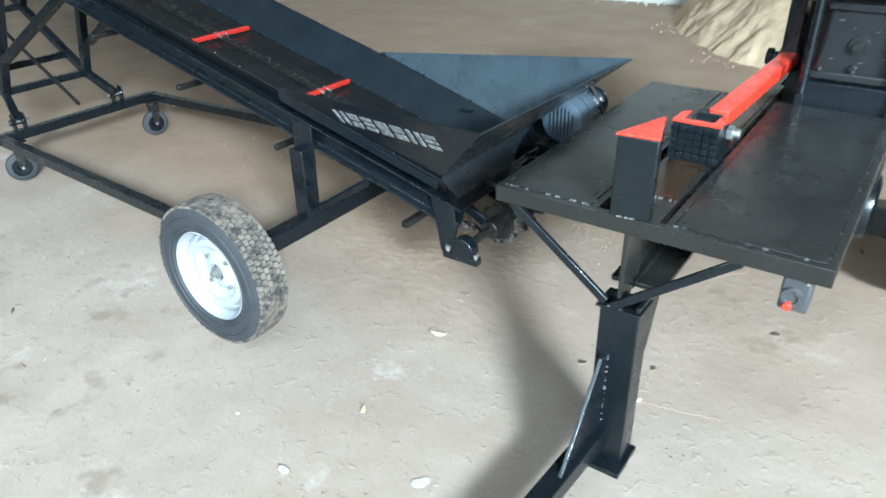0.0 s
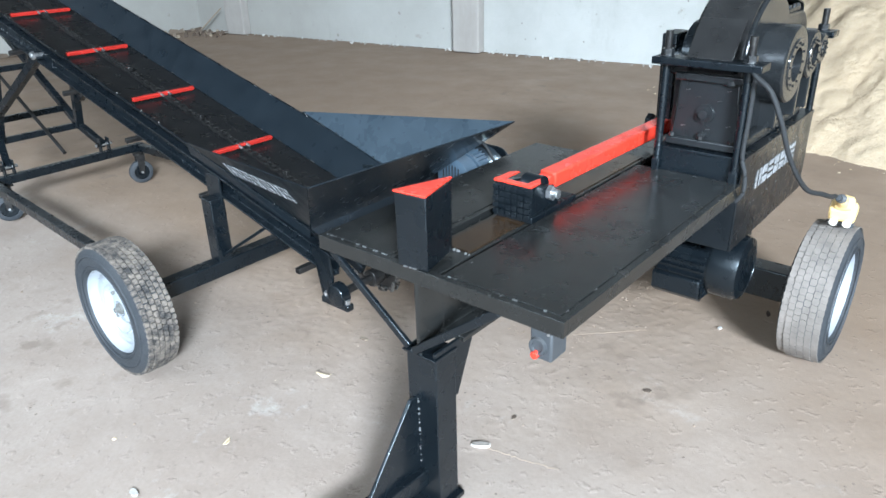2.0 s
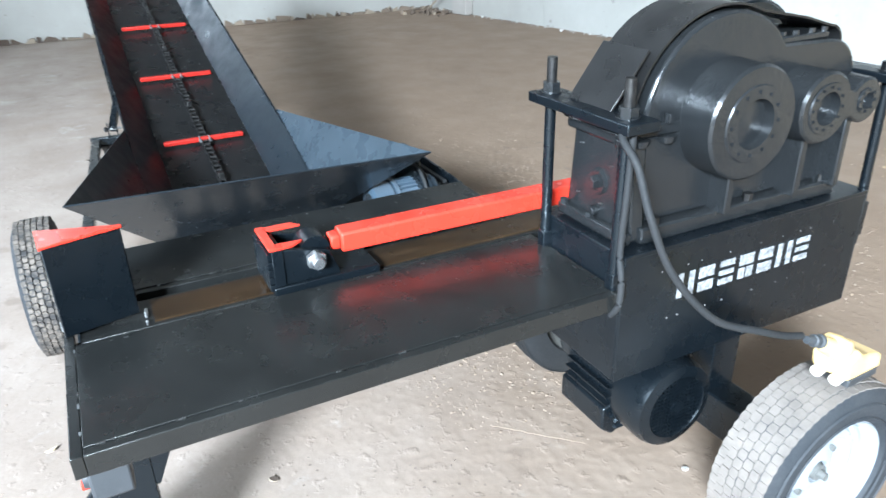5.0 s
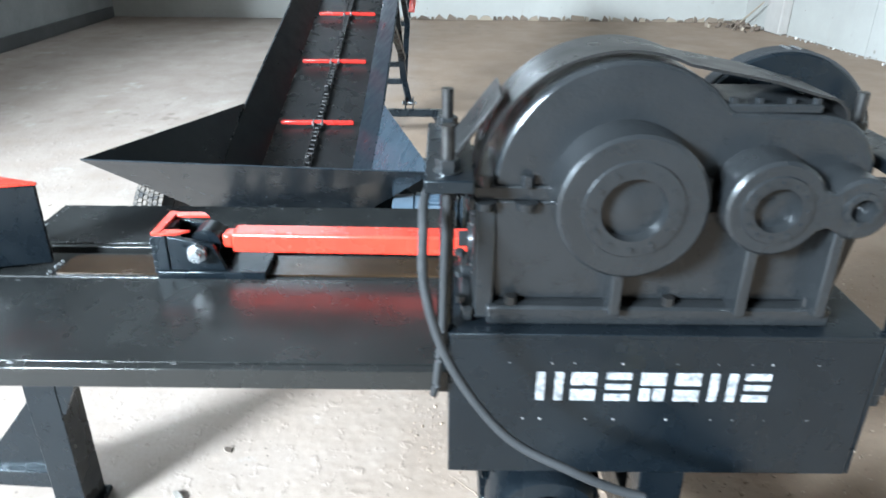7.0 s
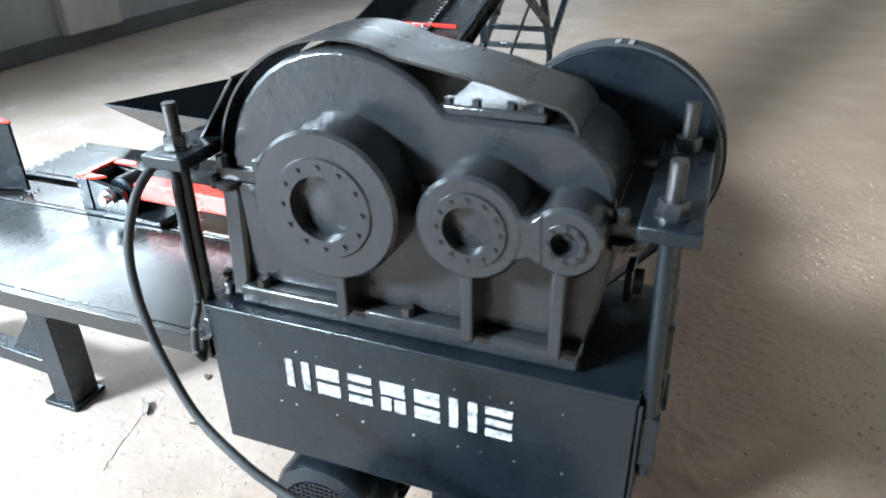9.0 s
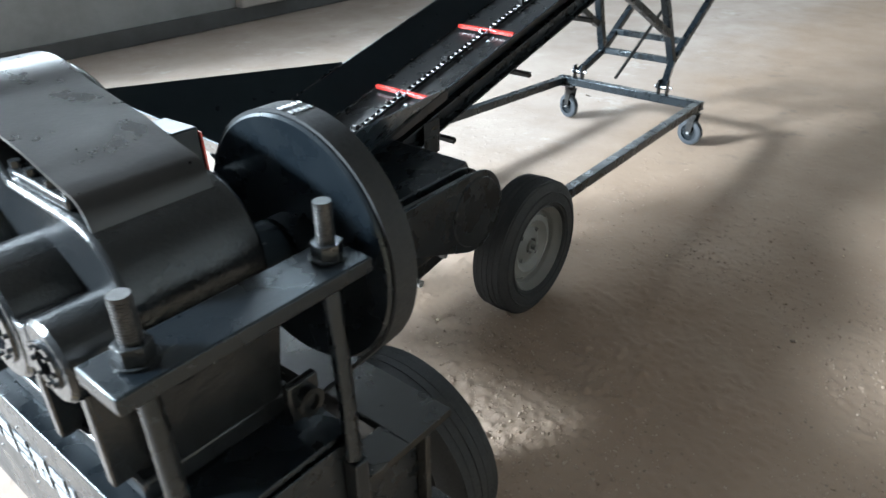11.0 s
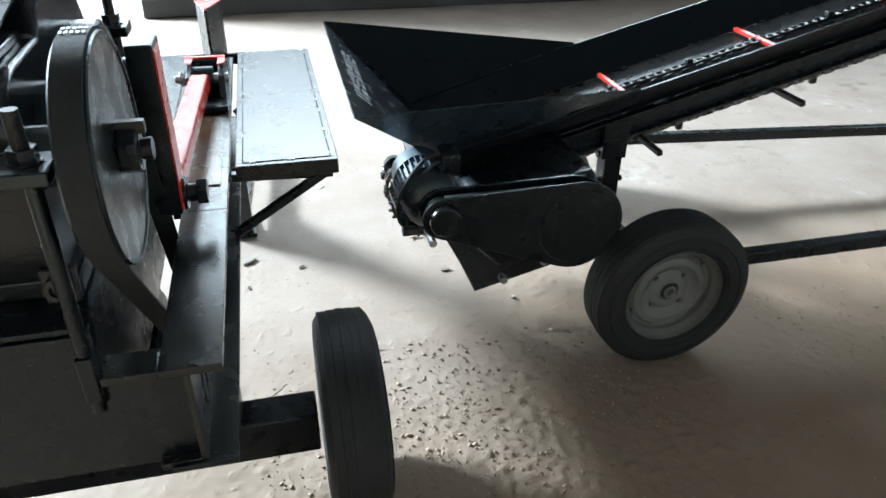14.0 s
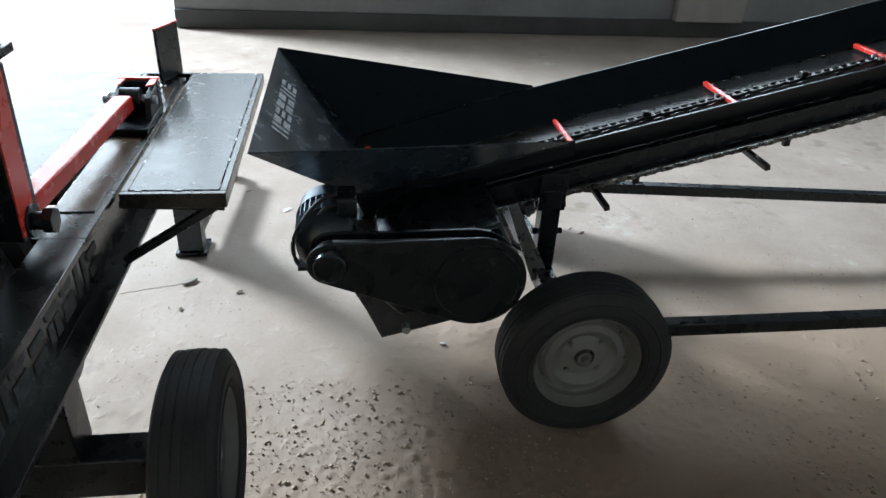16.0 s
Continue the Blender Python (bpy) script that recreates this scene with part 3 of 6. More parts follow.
# ---- sawdust heap in the corner ----
def heap():
    bm = B()
    nx, ny = 400, 250
    rows = []
    for i in range(nx + 1):
        row = []
        for j in range(ny + 1):
            x = -2.2 + 9.6 * i / nx
            y = 5.0 + 5.2 * j / ny
            top = -1.0
            for cx, cy, hh, sl in ((0.9, 9.0, 2.92, 0.99), (3.0, 9.3, 3.0, 0.98), (5.4, 9.4, 3.0, 0.98)):
                d = math.hypot(x - cx, y - cy)
                top = max(top, hh - sl * d)
            top = min(top, 2.4)
            if top > -0.3:
                top += max(0.3, min(1.0, top * 2.0)) * 0.10 * noise.noise((x * 1.6, y * 1.6, 2)) + 0.07 * noise.noise((x * 4.2, y * 4.2, 7)) + 0.024 * noise.noise((x * 11, y * 11, 1)) + 0.015 * noise.noise((x * 23, y * 23, 5)) - 0.05 * max(0.0, noise.noise((x * 5, y * 5, 12)) - 0.25) + 0.012 * noise.noise((x * 47, y * 47, 9))
            z = max(top, -0.05)
            row.append(bm.verts.new((x, y, z)))
        rows.append(row)
    for i in range(nx):
        for j in range(ny):
            f = (rows[i][j], rows[i + 1][j], rows[i + 1][j + 1], rows[i][j + 1])
            if max(v.co.z for v in f) > -0.04:
                bm.faces.new(f)
    for v in [v for v in bm.verts if not v.link_faces]:
        bm.verts.remove(v)
    tagged(finish("sawdust_heap", bm, SAWDUST), "tall heap of pale yellow sawdust against the wall", "sawdust", kind="stuff")


heap()


# ---- wheels ----
def tyre_profile(R, w):
    h = w / 2
    return [(-h * 0.72, R * 0.62), (-h * 0.95, R * 0.66), (-h, R * 0.78), (-h * 0.95, R * 0.90), (-h * 0.80, R * 0.965), (-h * 0.5, R * 0.985), (0, R * 0.99),
            (h * 0.5, R * 0.985), (h * 0.80, R * 0.965), (h * 0.95, R * 0.90), (h, R * 0.78), (h * 0.95, R * 0.66), (h * 0.72, R * 0.62)]


def wheel(parent, c, axis, side, R, w, rim_mat, tread_mat, side_mat, tread="blocks", offset=0.3):
    """A car wheel: pressed steel rim with slots round its disc, tyre, tread. side: the way that its outer face looks."""
    c = Vector(c)
    e = 1 if side > 0 else -1

    def P(a, u, v):
        return tuple(c + (Vector((a * e, u, v)) if axis == "x" else Vector((u, a * e, v))))
    rr = R * 0.64
    bm = B()
    lathe(bm, [(w * 0.02, 0.0), (w * 0.02, 0.035), (-w * 0.30, 0.05), (-w * 0.34, 0.06), (-w * 0.4, 0.0)], c, axis, 28, e)
    hub = part("wheel", bm, DARKSTEEL, parent, "dark wheel hub on the axle end")
    bm = B()
    lip = w * 0.40
    prof = [(lip, rr * 0.985), (lip + 0.004, rr * 0.965), (lip - 0.006, rr * 0.95), (lip - 0.02, rr * 0.93), (lip - 0.03, rr * 0.87), (lip - 0.05, rr * 0.845),
            (lip - 0.055, rr * 0.80), (lip - 0.035, rr * 0.72), (lip - 0.030, rr * 0.60), (lip - 0.048, rr * 0.50), (lip - 0.052, rr * 0.42), (lip - 0.038, rr * 0.30), (lip - 0.036, rr * 0.19), (lip - 0.05, rr * 0.17)]
    lathe(bm, prof, c, axis, 56, e)
    lathe(bm, [(lip - 0.03, rr * 0.86), (-lip * 0.6, rr * 0.84), (-lip, rr * 0.97), (-lip - 0.006, rr * 0.985)], c, axis, 56, e)
    part("rim", bm, rim_mat, hub, "pressed steel rim")
    bm = B()
    cyl(bm, P(lip - 0.07, 0, 0), P(lip - 0.03, 0, 0), rr * 0.155, rr * 0.13, 20)
    cyl(bm, P(lip - 0.03, 0, 0), P(lip - 0.012, 0, 0), rr * 0.07, rr * 0.06, 12)
    part("hub_cap", bm, RIM_GREY, hub)
    for i in range(4):
        t = math.pi / 4 + i * math.pi / 2
        u, v = rr * 0.40 * math.cos(t), rr * 0.40 * math.sin(t)
        part("wheel_bolt", hexnut(B(), P(lip - 0.06, u, v), P(lip - 0.038, u, v), 0.009), RIM_GREY, hub)
    for i in range(8):
        t = i * math.pi / 4 + 0.2
        u, v = rr * 0.775 * math.cos(t), rr * 0.775 * math.sin(t)
        tx, tz = -math.sin(t) * 0.014, math.cos(t) * 0.014
        part("rim_slot", bar(B(), P(lip - 0.047, u - tx, v - tz), P(lip - 0.047, u + tx, v + tz), 0.009, 0.010), rim_mat, hub)
    bm = B()
    lathe(bm, [(a, min(r, R * 0.958) if tread == "lugs" else r) for a, r in tyre_profile(R, w)], c, axis, 72, e)
    for rad, lift in ((0.70, 0.003), (0.84, 0.003)):
        h = w / 2
        lathe(bm, [(h * 0.985, R * (rad - 0.012)), (h * 1.0 + lift, R * rad), (h * 0.985, R * (rad + 0.012))], c, axis, 72, e)
    part("tyre", bm, side_mat, hub, "black rubber tyre")
    # Added dark disc keeps the rim's pale back from showing.
    part("rim_back_disc", lathe(B(), [(-lip * 0.95, 0.0), (-lip * 0.95, rr * 0.80), (-lip * 0.4, rr * 0.82)], c, axis, 40, e), DARKSTEEL, hub, "dark disc added to close the back of the rim")
    bm = B()
    if tread != "ribs":
        cols, count = (6, 68) if tread == "lugs" else (6, 66)
        foot, head, fill = (0.945, 0.996, 0.80) if tread == "lugs" else (0.970, 0.994, 0.945)
        pitch, turn = w * 0.86 / cols, 2 * math.pi / count
        for k in range(cols):
            am = (k - (cols - 1) / 2) * pitch
            outer = k in (0, cols - 1)
            for i in range(count):
                tm = turn * (i + 0.5 * (k % 2))
                q = []
                jog = 0.05 * math.sin(i * 2.3 + k * 1.7)
                for r, f in ((R * foot, fill + 0.06), (R * (head - 0.014 if outer else head + 0.003 * math.sin(i * 1.9 + k)), fill + 0.6 * jog)):
                    for da, dt in ((-0.54, 0), (-0.44, -0.5), (0.44, -0.5), (0.54, 0), (0.44, 0.5), (-0.44, 0.5)):
                        a, t = am + da * pitch * f, tm + dt * turn * f
                        q.append(bm.verts.new(P(a, r * math.cos(t), r * math.sin(t))))
                bm.faces.new(q[6:])
                for j in range(6):
                    bm.faces.new((q[j], q[(j + 1) % 6], q[6 + (j + 1) % 6], q[6 + j]))
    else:
        for k in range(5):
            a0 = -w * 0.40 + w * 0.80 * k / 5
            a1 = a0 + w * 0.80 / 5 * 0.84
            lathe(bm, [(a0, R * 0.97), (a0 + 0.001, R * (0.999 - 0.012 * abs(k - 2) / 2)), (a1 - 0.001, R * (0.999 - 0.012 * abs(k - 2) / 2)), (a1, R * 0.97)], c, axis, 72, e)
    part("tread", bm, tread_mat, hub, "worn tread of the tyre")
    return hub


# ---- log splitter ----
TOP = 0.822
splitter = root("log_splitter", (0.1, 2.7, 0), "black crank log splitter on car wheels with red parts", "log splitter")

# main beam of I section
bm = B()
BX0, BX1 = -0.02, 0.125
prism(bm, [(BX0, 0.565), (BX1, 0.565), (BX1, 0.580), (0.050, 0.580), (0.050, TOP - 0.030), (0.038, TOP - 0.030), (0.038, 0.580), (BX0, 0.580)], "y", 1.845, 3.73)
prism(bm, [(0.038, 0.566), (0.050, 0.566), (0.050, TOP - 0.049), (0.038, TOP - 0.049)], "y", 1.742, 1.846)
for x0, x1, y0, y1 in ((BX0, 0.112, 1.76, 3.12), (BX0, 0.092, 3.12, 3.73), (0.092, 0.188, 3.66, 3.73)):
    box(bm, x0, x1, y0, y1, TOP - 0.030, TOP - 0.012)
beam = part("beam", bm, TABLE, splitter, "black steel main beam of I section", 0.002)
part("end_plate", prism(B(), [(0.051, 0.582), (0.126, 0.582), (0.126, 0.566), (0.497, 0.566), (0.497, 0.890), (0.190, 0.890), (0.190, TOP - 0.031), (0.051, TOP - 0.031)], "y", 3.700, 3.706), BLACK, beam, "black end plate", 0.002)
part("end_tab", box(B(), BX0, BX1 - 0.02, 3.731, 3.742, 0.566, 0.579), BLACK, beam, bevel=0.002)
bm = B()
box(bm, 0.000, 0.098, 1.91, 2.98, TOP - 0.013, TOP - 0.008)
part("slideway", bm, GREASE, splitter, "brown greasy slideway on the beam")
# loading tables
for name, x0, x1, y0, y1 in (("table_wide", 0.133, 0.505, 1.730, 2.866), ("table_narrow", -0.325, -0.038, 1.730, 2.892)):
    bm = B()
    box(bm, x0 + 0.021, x1 - 0.021, y0 + 0.021, y1 - 0.021, TOP - 0.008, TOP)
    top = part("tabletop", bm, TABLE, splitter, "black enamelled steel loading table", 0.0015)
    bm = B()
    e = 0.020
    for a, b in (((x0 + e, y0 + e), (x1 - e, y0 + e)), ((x1 - e, y0 + e), (x1 - e, y1 - e)), ((x1 - e, y1 - e), (x0 + e, y1 - e)), ((x0 + e, y1 - e), (x0 + e, y0 + e))):
        dashes(bm, (*a, TOP - 0.0012), (*b, TOP - 0.0012))
    part("weld_bead", bm, CHAIN, top, "pale weld beads along the table edge")
    bm = dashes(B(), (x0, y0 + 0.019, TOP - 0.0012), (x1, y0 + 0.019, TOP - 0.0012), (0.012, 0.07) if x0 < 0 else (0.06, 0.2))
    part("weld_bead", bm, STEEL, top, "bright weld runs on the front rail")
    for q in ((x0, x0 + 0.0205, y0 + 0.0205, y1 - 0.0205), (x1 - 0.0205, x1, y0 + 0.0205, y1 - 0.0205), (x0, x1, y0, y0 + 0.0205), (x0, x1, y1 - 0.0205, y1)):
        part("edge_strip", box(B(), *q, TOP - 0.047, TOP - 0.0025), TABLE, top, bevel=0.002)
part("front_rail", box(B(), -0.039, 0.134, 1.730, 1.7505, TOP - 0.047, TOP - 0.0025), TABLE, splitter, "black rail joining the two tables in front", 0.002)
# diagonal struts under the tables
for p, q in (((0.318, 1.741, TOP - 0.045), (0.028, 1.741, 0.552)), ((-0.280, 1.741, TOP - 0.045), (0.010, 1.741, 0.562)), ((-0.31, 2.85, TOP - 0.045), (-0.01, 2.85, 0.585)), ((-0.02, 2.84, TOP - 0.055), (-0.31, 2.84, TOP - 0.065))):
    part("strut", bar(B(), p, q, 0.024, 0.014 if p[1] < 2 else 0.028, (0, 1, 0)), BLACK, splitter, bevel=0.003)

# splitting wedge with red top
bm = B()
prism(bm, [(0.0, 1.725), (0.098, 1.735), (0.094, 1.745), (0.058, 1.885), (0.050, 1.885)], "z", TOP - 0.0020, 1.024)
wedge = part("wedge", bm, BLACK, splitter, "black splitting wedge", 0.003)
bm = B()
prism(bm, [(-0.004, 1.722), (0.101, 1.732), (0.096, 1.748), (0.058, 1.889), (0.050, 1.889)], "z", 1.0245, 1.031)
part("wedge_cap", bm, RED, wedge, "red painted top of the wedge", 0.002)
beads(bm := B(), (0.030, 1.898, TOP - 0.008), (0.110, 1.894, TOP - 0.008), 0.013, 0.0045)
dashes(bm, (0.000, 1.7235, TOP - 0.001), (0.098, 1.7335, TOP - 0.001), (0.001, 0.01))
part("weld_bead", bm, STEEL, wedge, "bright weld beads at the foot")

# pusher on the slideway
bm = B()
box(bm, -0.012, 0.128, 2.172, 2.43, TOP - 0.008, TOP + 0.012)
pusher = part("pusher", bm, BLACK, splitter, "black sliding pusher block", 0.002)
part("pusher_face", box(B(), -0.010, 0.122, 2.175, 2.202, TOP + 0.012, 0.925), BLACK, pusher, bevel=0.002)
for x0, x1 in ((-0.008, 0.012), (0.102, 0.118)):
    part("pusher_cheek", prism(B(), [(2.202, TOP + 0.012), (2.335, TOP + 0.012), (2.310, 0.900), (2.202, 0.922)], "x", x0, x1), BLACK, pusher, bevel=0.002)
bm = B()
for k in range(5):
    for q in range(6):
        x = -0.011 + 0.0227 * q
        prism(bm, [(x, 0.825 + 0.0195 * k), (x + 0.019, 0.825 + 0.0195 * k), (x + 0.019, 0.841 + 0.0195 * k), (x, 0.841 + 0.0195 * k)], "y", 2.164, 2.176)
part("tooth_plate", bm, BLACK, pusher, "cross-cut gripping face of the pusher", 0.001)
bm = B()
box(bm, -0.012, 0.124, 2.170, 2.190, 0.926, 0.934)
prism(bm, [(-0.012, 2.19), (0.012, 2.19), (0.012, 2.275), (-0.012, 2.255)], "z", 0.926, 0.932)
prism(bm, [(0.095, 2.19), (0.124, 2.19), (0.122, 2.225), (0.100, 2.255)], "z", 0.926, 0.932)
part("pusher_cap", bm, RED, pusher, "red painted rim of the pusher", 0.001)
bm = B()
cyl(bm, (-0.02, 2.275, 0.885), (0.12, 2.275, 0.885), 0.016, n=20)
hexnut(bm, (0.120, 2.275, 0.885), (0.138, 2.275, 0.885), 0.024)
cyl(bm, (0.138, 2.275, 0.885), (0.155, 2.275, 0.885), 0.014, n=14)
part("pin", bm, STEEL, pusher, "bright zinc bolt with nut", 0.001)
bm = B()
cyl(bm, (0.028, 2.285, 0.892), (0.092, 2.285, 0.892), 0.036, n=28)
part("rod_eye", bm, BLACK, splitter, "black eye at the end of the rod")
# connecting rod and crank
bm = B()
bar(bm, (0.068, 2.350, 0.897), (0.100, 3.15, 0.905), 0.060, 0.050)
bar(bm, (0.067, 2.325, 0.897), (0.068, 2.352, 0.897), 0.044, 0.036)
rod = part("connecting_rod", bm, RED, splitter, "long red connecting rod", 0.006)
bm = B()
cyl(bm, (0.058, 3.185, 0.895), (0.130, 3.185, 0.895), 0.040, n=28)
cyl(bm, (0.035, 3.185, 0.895), (0.058, 3.185, 0.895), 0.022, n=16)
hexnut(bm, (0.012, 3.185, 0.895), (0.035, 3.185, 0.895), 0.033)
part("crank_pin", bm, BLACK, splitter, "black crank pin with its nut", 0.002)
bm = B()
bar(bm, (0.096, 3.185, 0.862), (0.096, 3.168, 1.250), 0.056, 0.105, (0, 1, 0))
crank = part("crank_arm", bm, BLACK, splitter, "black crank arm", 0.004)
bm = B()
bar(bm, (0.0665, 3.200, 0.876), (0.0665, 3.184, 1.240), 0.004, 0.080, (0, 1, 0))
part("crank_face", bm, RED, crank, "red painted face of the crank arm")
bm = B()
cyl(bm, (0.075, 3.168, 1.163), (0.26, 3.168, 1.163), 0.052, n=28)
part("output_shaft", bm, BLACK, splitter, "black output shaft")

# gearbox bed
bm = B()
Y0, Y1, PX = 2.870, 3.697, 0.499
box(bm, PX - 0.008, PX, Y0, Y1, 0.566, 0.902)
bed = part("bed_box", bm, BLACK, splitter, "black welded steel bed under the gearbox", 0.003)
for q in ((0.198, PX - 0.008, Y0, Y0 + 0.008), (0.198, PX - 0.008, Y1 - 0.008, Y1), (0.190, 0.198, Y0, Y1)):
    part("bed_wall", box(B(), *q, 0.566, 0.902), BLACK, bed, bevel=0.003)
bm = B()
box(bm, 0.189, PX + 0.002, Y0 - 0.002, Y1 + 0.002, 0.892, 0.904)
part("bed_plate", bm, BLACK, bed, "black bed plate", 0.002)
bm = B()
for z in (0.838, 0.705):
    beads(bm, (PX, Y0 + 0.08, z), (PX, Y1 - 0.06, z), 0.075, 0.0026)
part("weld_bead", bm, STEEL, bed, "rows of small bright welds on the panel")
stencil(bed, (PX + 0.0005, 3.040, 0.752), (0, 1, 0), (0, 0, 1), 0.474, 0.066, STENCIL)
stencil(beam, (0.0375, 3.62, 0.62), (0, -1, 0), (0, 0, 1), 0.72, 0.13, FAINT)
# gearbox housing
GX0, GX1 = 0.235, 0.440
C1, C2, C3, CZ = 3.177, 3.421, 3.567, 1.168


def arc(cy, cz, r, a0, a1, n=14):
    return [(cy + r * math.cos(radians(a0 + (a1 - a0) * i / n)), cz + r * math.sin(radians(a0 + (a1 - a0) * i / n))) for i in range(n + 1)]


bm = B()
prism(bm, [(2.952, 0.945), (3.600, 0.945), (3.635, 1.15), (2.935, 1.15)], "x", GX0, GX1)
gear = part("gearbox", bm, CAST, splitter, "black painted cast-iron gearbox", 0.006)
bm = B()
prism(bm, arc(C1, CZ, 0.232, 180, 52) + [(3.355, 1.312), (3.515, 1.308)] + arc(3.515, 1.20, 0.108, 78, 0, 8) + [(3.625, CZ)], "x", GX0 + 0.004, GX1 - 0.004)
part("gearbox_cover", bm, CAST, gear, "arched cast cover", 0.008)
bm = B()
prism(bm, [(2.905, 1.15), (3.665, 1.15), (3.665, 1.178), (2.905, 1.178)], "x", 0.196, GX1 + 0.004)
part("joint_flange", bm, CAST, gear, "flange between case and cover", 0.004)
bm = B()
box(bm, GX0 - 0.025, GX1 + 0.03, 2.938, 3.595, 0.905, 0.945)
part("foot_flange", bm, CAST, gear, "foot flange of the gearbox", 0.006)
for cy, r, depth, rin in ((C1, 0.130, 0.528, 0.057), (C2, 0.086, 0.523, 0.040), (C3, 0.056, 0.520, 0.021)):
    bm = B()
    lathe(bm, [(GX1 - 0.01, r * 1.02), (depth - 0.006, r), (depth, r - 0.006), (depth, rin * 1.55), (depth + 0.004, rin * 1.5), (depth + 0.004, rin), (depth - 0.020, rin * 0.96), (depth - 0.020, rin * 0.3), (depth - 0.017, 0.0)], (0, cy, CZ), "x", 48)
    boss = part("bearing_cap", bm, CAST, gear, "round bearing boss with a recessed cap")
    for i in range(12 if r > 0.06 else 8):
        t = 2 * math.pi * i / (12 if r > 0.06 else 8)
        rr = rin * 1.26
        p = (cy + rr * math.cos(t), CZ + rr * math.sin(t))
        part("cap_bolt", hexnut(B(), (depth + 0.003, *p), (depth + 0.008, *p), max(0.0035, rin * 0.075)), CAST, boss)
bm = B()
neck = [(C2 + 0.055, CZ + 0.062), (C2 + 0.078, CZ + 0.034), (C2 + 0.096, CZ + 0.030), (C3 - 0.034, CZ + 0.043), (C3 - 0.030, CZ - 0.045), (C2 + 0.094, CZ - 0.033), (C2 + 0.076, CZ - 0.040), (C2 + 0.055, CZ - 0.062)]
prism(bm, neck[::-1], "x", GX1 - 0.01, 0.5215)
part("boss_web", bm, CAST, gear, "neck joining the two smaller bosses", bevel=0.004)
for cy in (C1 - 0.002, C2 - 0.012, C3 - 0.01):
    part("rib", box(B(), GX1 - 0.01, 0.495, cy - 0.011, cy + 0.011, 0.94, CZ - 0.05), CAST, gear, "upright casting rib", 0.004)
for y in (2.985, 3.285, 3.555):
    part("foot_bolt", hexnut(B(), (GX1 + 0.016, y, 0.945), (GX1 + 0.016, y, 0.962), 0.012), DARKSTEEL, gear)
for y in (2.93, 3.005, 3.325, 3.485, 3.635):
    part("flange_bolt", hexnut(B(), (GX1 + 0.006, y, 1.178), (GX1 + 0.006, y, 1.20), 0.012), CAST, gear, "bolt on the joint flange", 0.001)
    part("flange_lug", cyl(B(), (GX1 + 0.004, y, 1.135), (GX1 + 0.004, y, 1.15), 0.018, 0.022, 14), CAST, gear)
for y in (2.925, 3.645):
    part("lifting_ear", cyl(B(), (GX1 - 0.03, y, 1.126), (GX1 - 0.03, y, 1.150), 0.030, n=24), CAST, gear, "rounded cast ear", 0.006)
# front of the case
bm = B()
prism(bm, [(0.215, 0.912), (0.462, 0.912), (0.452, 1.00), (0.440, 1.165), (0.238, 1.165), (0.226, 1.00)], "y", 2.912, 2.955)
part("front_plate", bm, CAST, gear, "ribbed cast front of the case", 0.008)
for q in ((0.222, 0.456, 2.898, 2.914, 1.132, 1.160), (0.210, 0.466, 2.890, 2.914, 0.908, 0.938)):
    part("case_rib", box(B(), *q), CAST, gear, bevel=0.006)
bm = lathe(B(), [(2.914, 0.034), (2.904, 0.031), (2.903, 0.018), (2.910, 0.0)], (0.336, 0, 1.025), "y", 28)
part("plug_collar", bm, CAST, gear, "round collar round the oil plug")
part("oil_plug", hexnut(B(), (0.336, 2.906, 1.025), (0.336, 2.886, 1.025), 0.017), CAST, gear, "hexagonal oil plug", 0.001)
bm = B()
for x, z in ((0.262, 1.10), (0.40, 1.108), (0.372, 1.072), (0.30, 1.078), (0.412, 0.99), (0.258, 0.975), (0.345, 0.972)):
    bar(bm, (x, 2.9115, z), (x + 0.014, 2.9115, z + 0.003), 0.003, 0.003)
part("weld_bead", bm, CHAIN, gear, "small pale weld spots")
part("drain_plug", cyl(B(), (0.336, 2.914, 0.953), (0.336, 2.893, 0.951), 0.013, n=12), CAST, gear, bevel=0.002)
for x in (0.236, 0.336, 0.440):
    part("case_bolt", hexnut(B(), (x, 2.892, 0.940), (x, 2.892, 0.952), 0.011), CAST, gear)
part("case_side", prism(B(), [(2.95, 0.92), (3.02, 0.92), (3.00, 1.15), (2.95, 1.15)], "x", 0.20, 0.236), CAST, gear, bevel=0.006)
for y in (3.355, 3.40, 3.455, 3.50):
    part("cover_bolt", hexnut(B(), (GX1 - 0.022, y, 1.326), (GX1 - 0.022, y, 1.336), 0.008), CAST, gear)
part("inspection_cover", box(B(), GX0 + 0.03, GX1 - 0.012, 3.345, 3.510, 1.309, 1.326), CAST, gear, "bolted inspection cover", 0.004)

# belt guard over the gearbox
outer = [(2.898, 1.165)] + arc(C1 - 0.010, CZ - 0.008, 0.255, 174, 66, 22) + [(3.42, 1.366), (3.50, 1.344)] + arc(3.508, 1.290, 0.052, 66, 8, 8) + [(3.625, 1.185)]
inner = []
for i, (y, z) in enumerate(outer):
    ya, za = outer[max(i - 1, 0)]
    yb, zb = outer[min(i + 1, len(outer) - 1)]
    d = math.hypot(yb - ya, zb - za)
    inner.append((y + (zb - za) / d * 0.005, z - (yb - ya) / d * 0.005))
bm = B()
prism(bm, outer + inner[::-1], "x", 0.262, 0.428)
part("guard", bm, GUARD, splitter, "dusty bent black sheet guard over the gearbox", 0.0, 40)

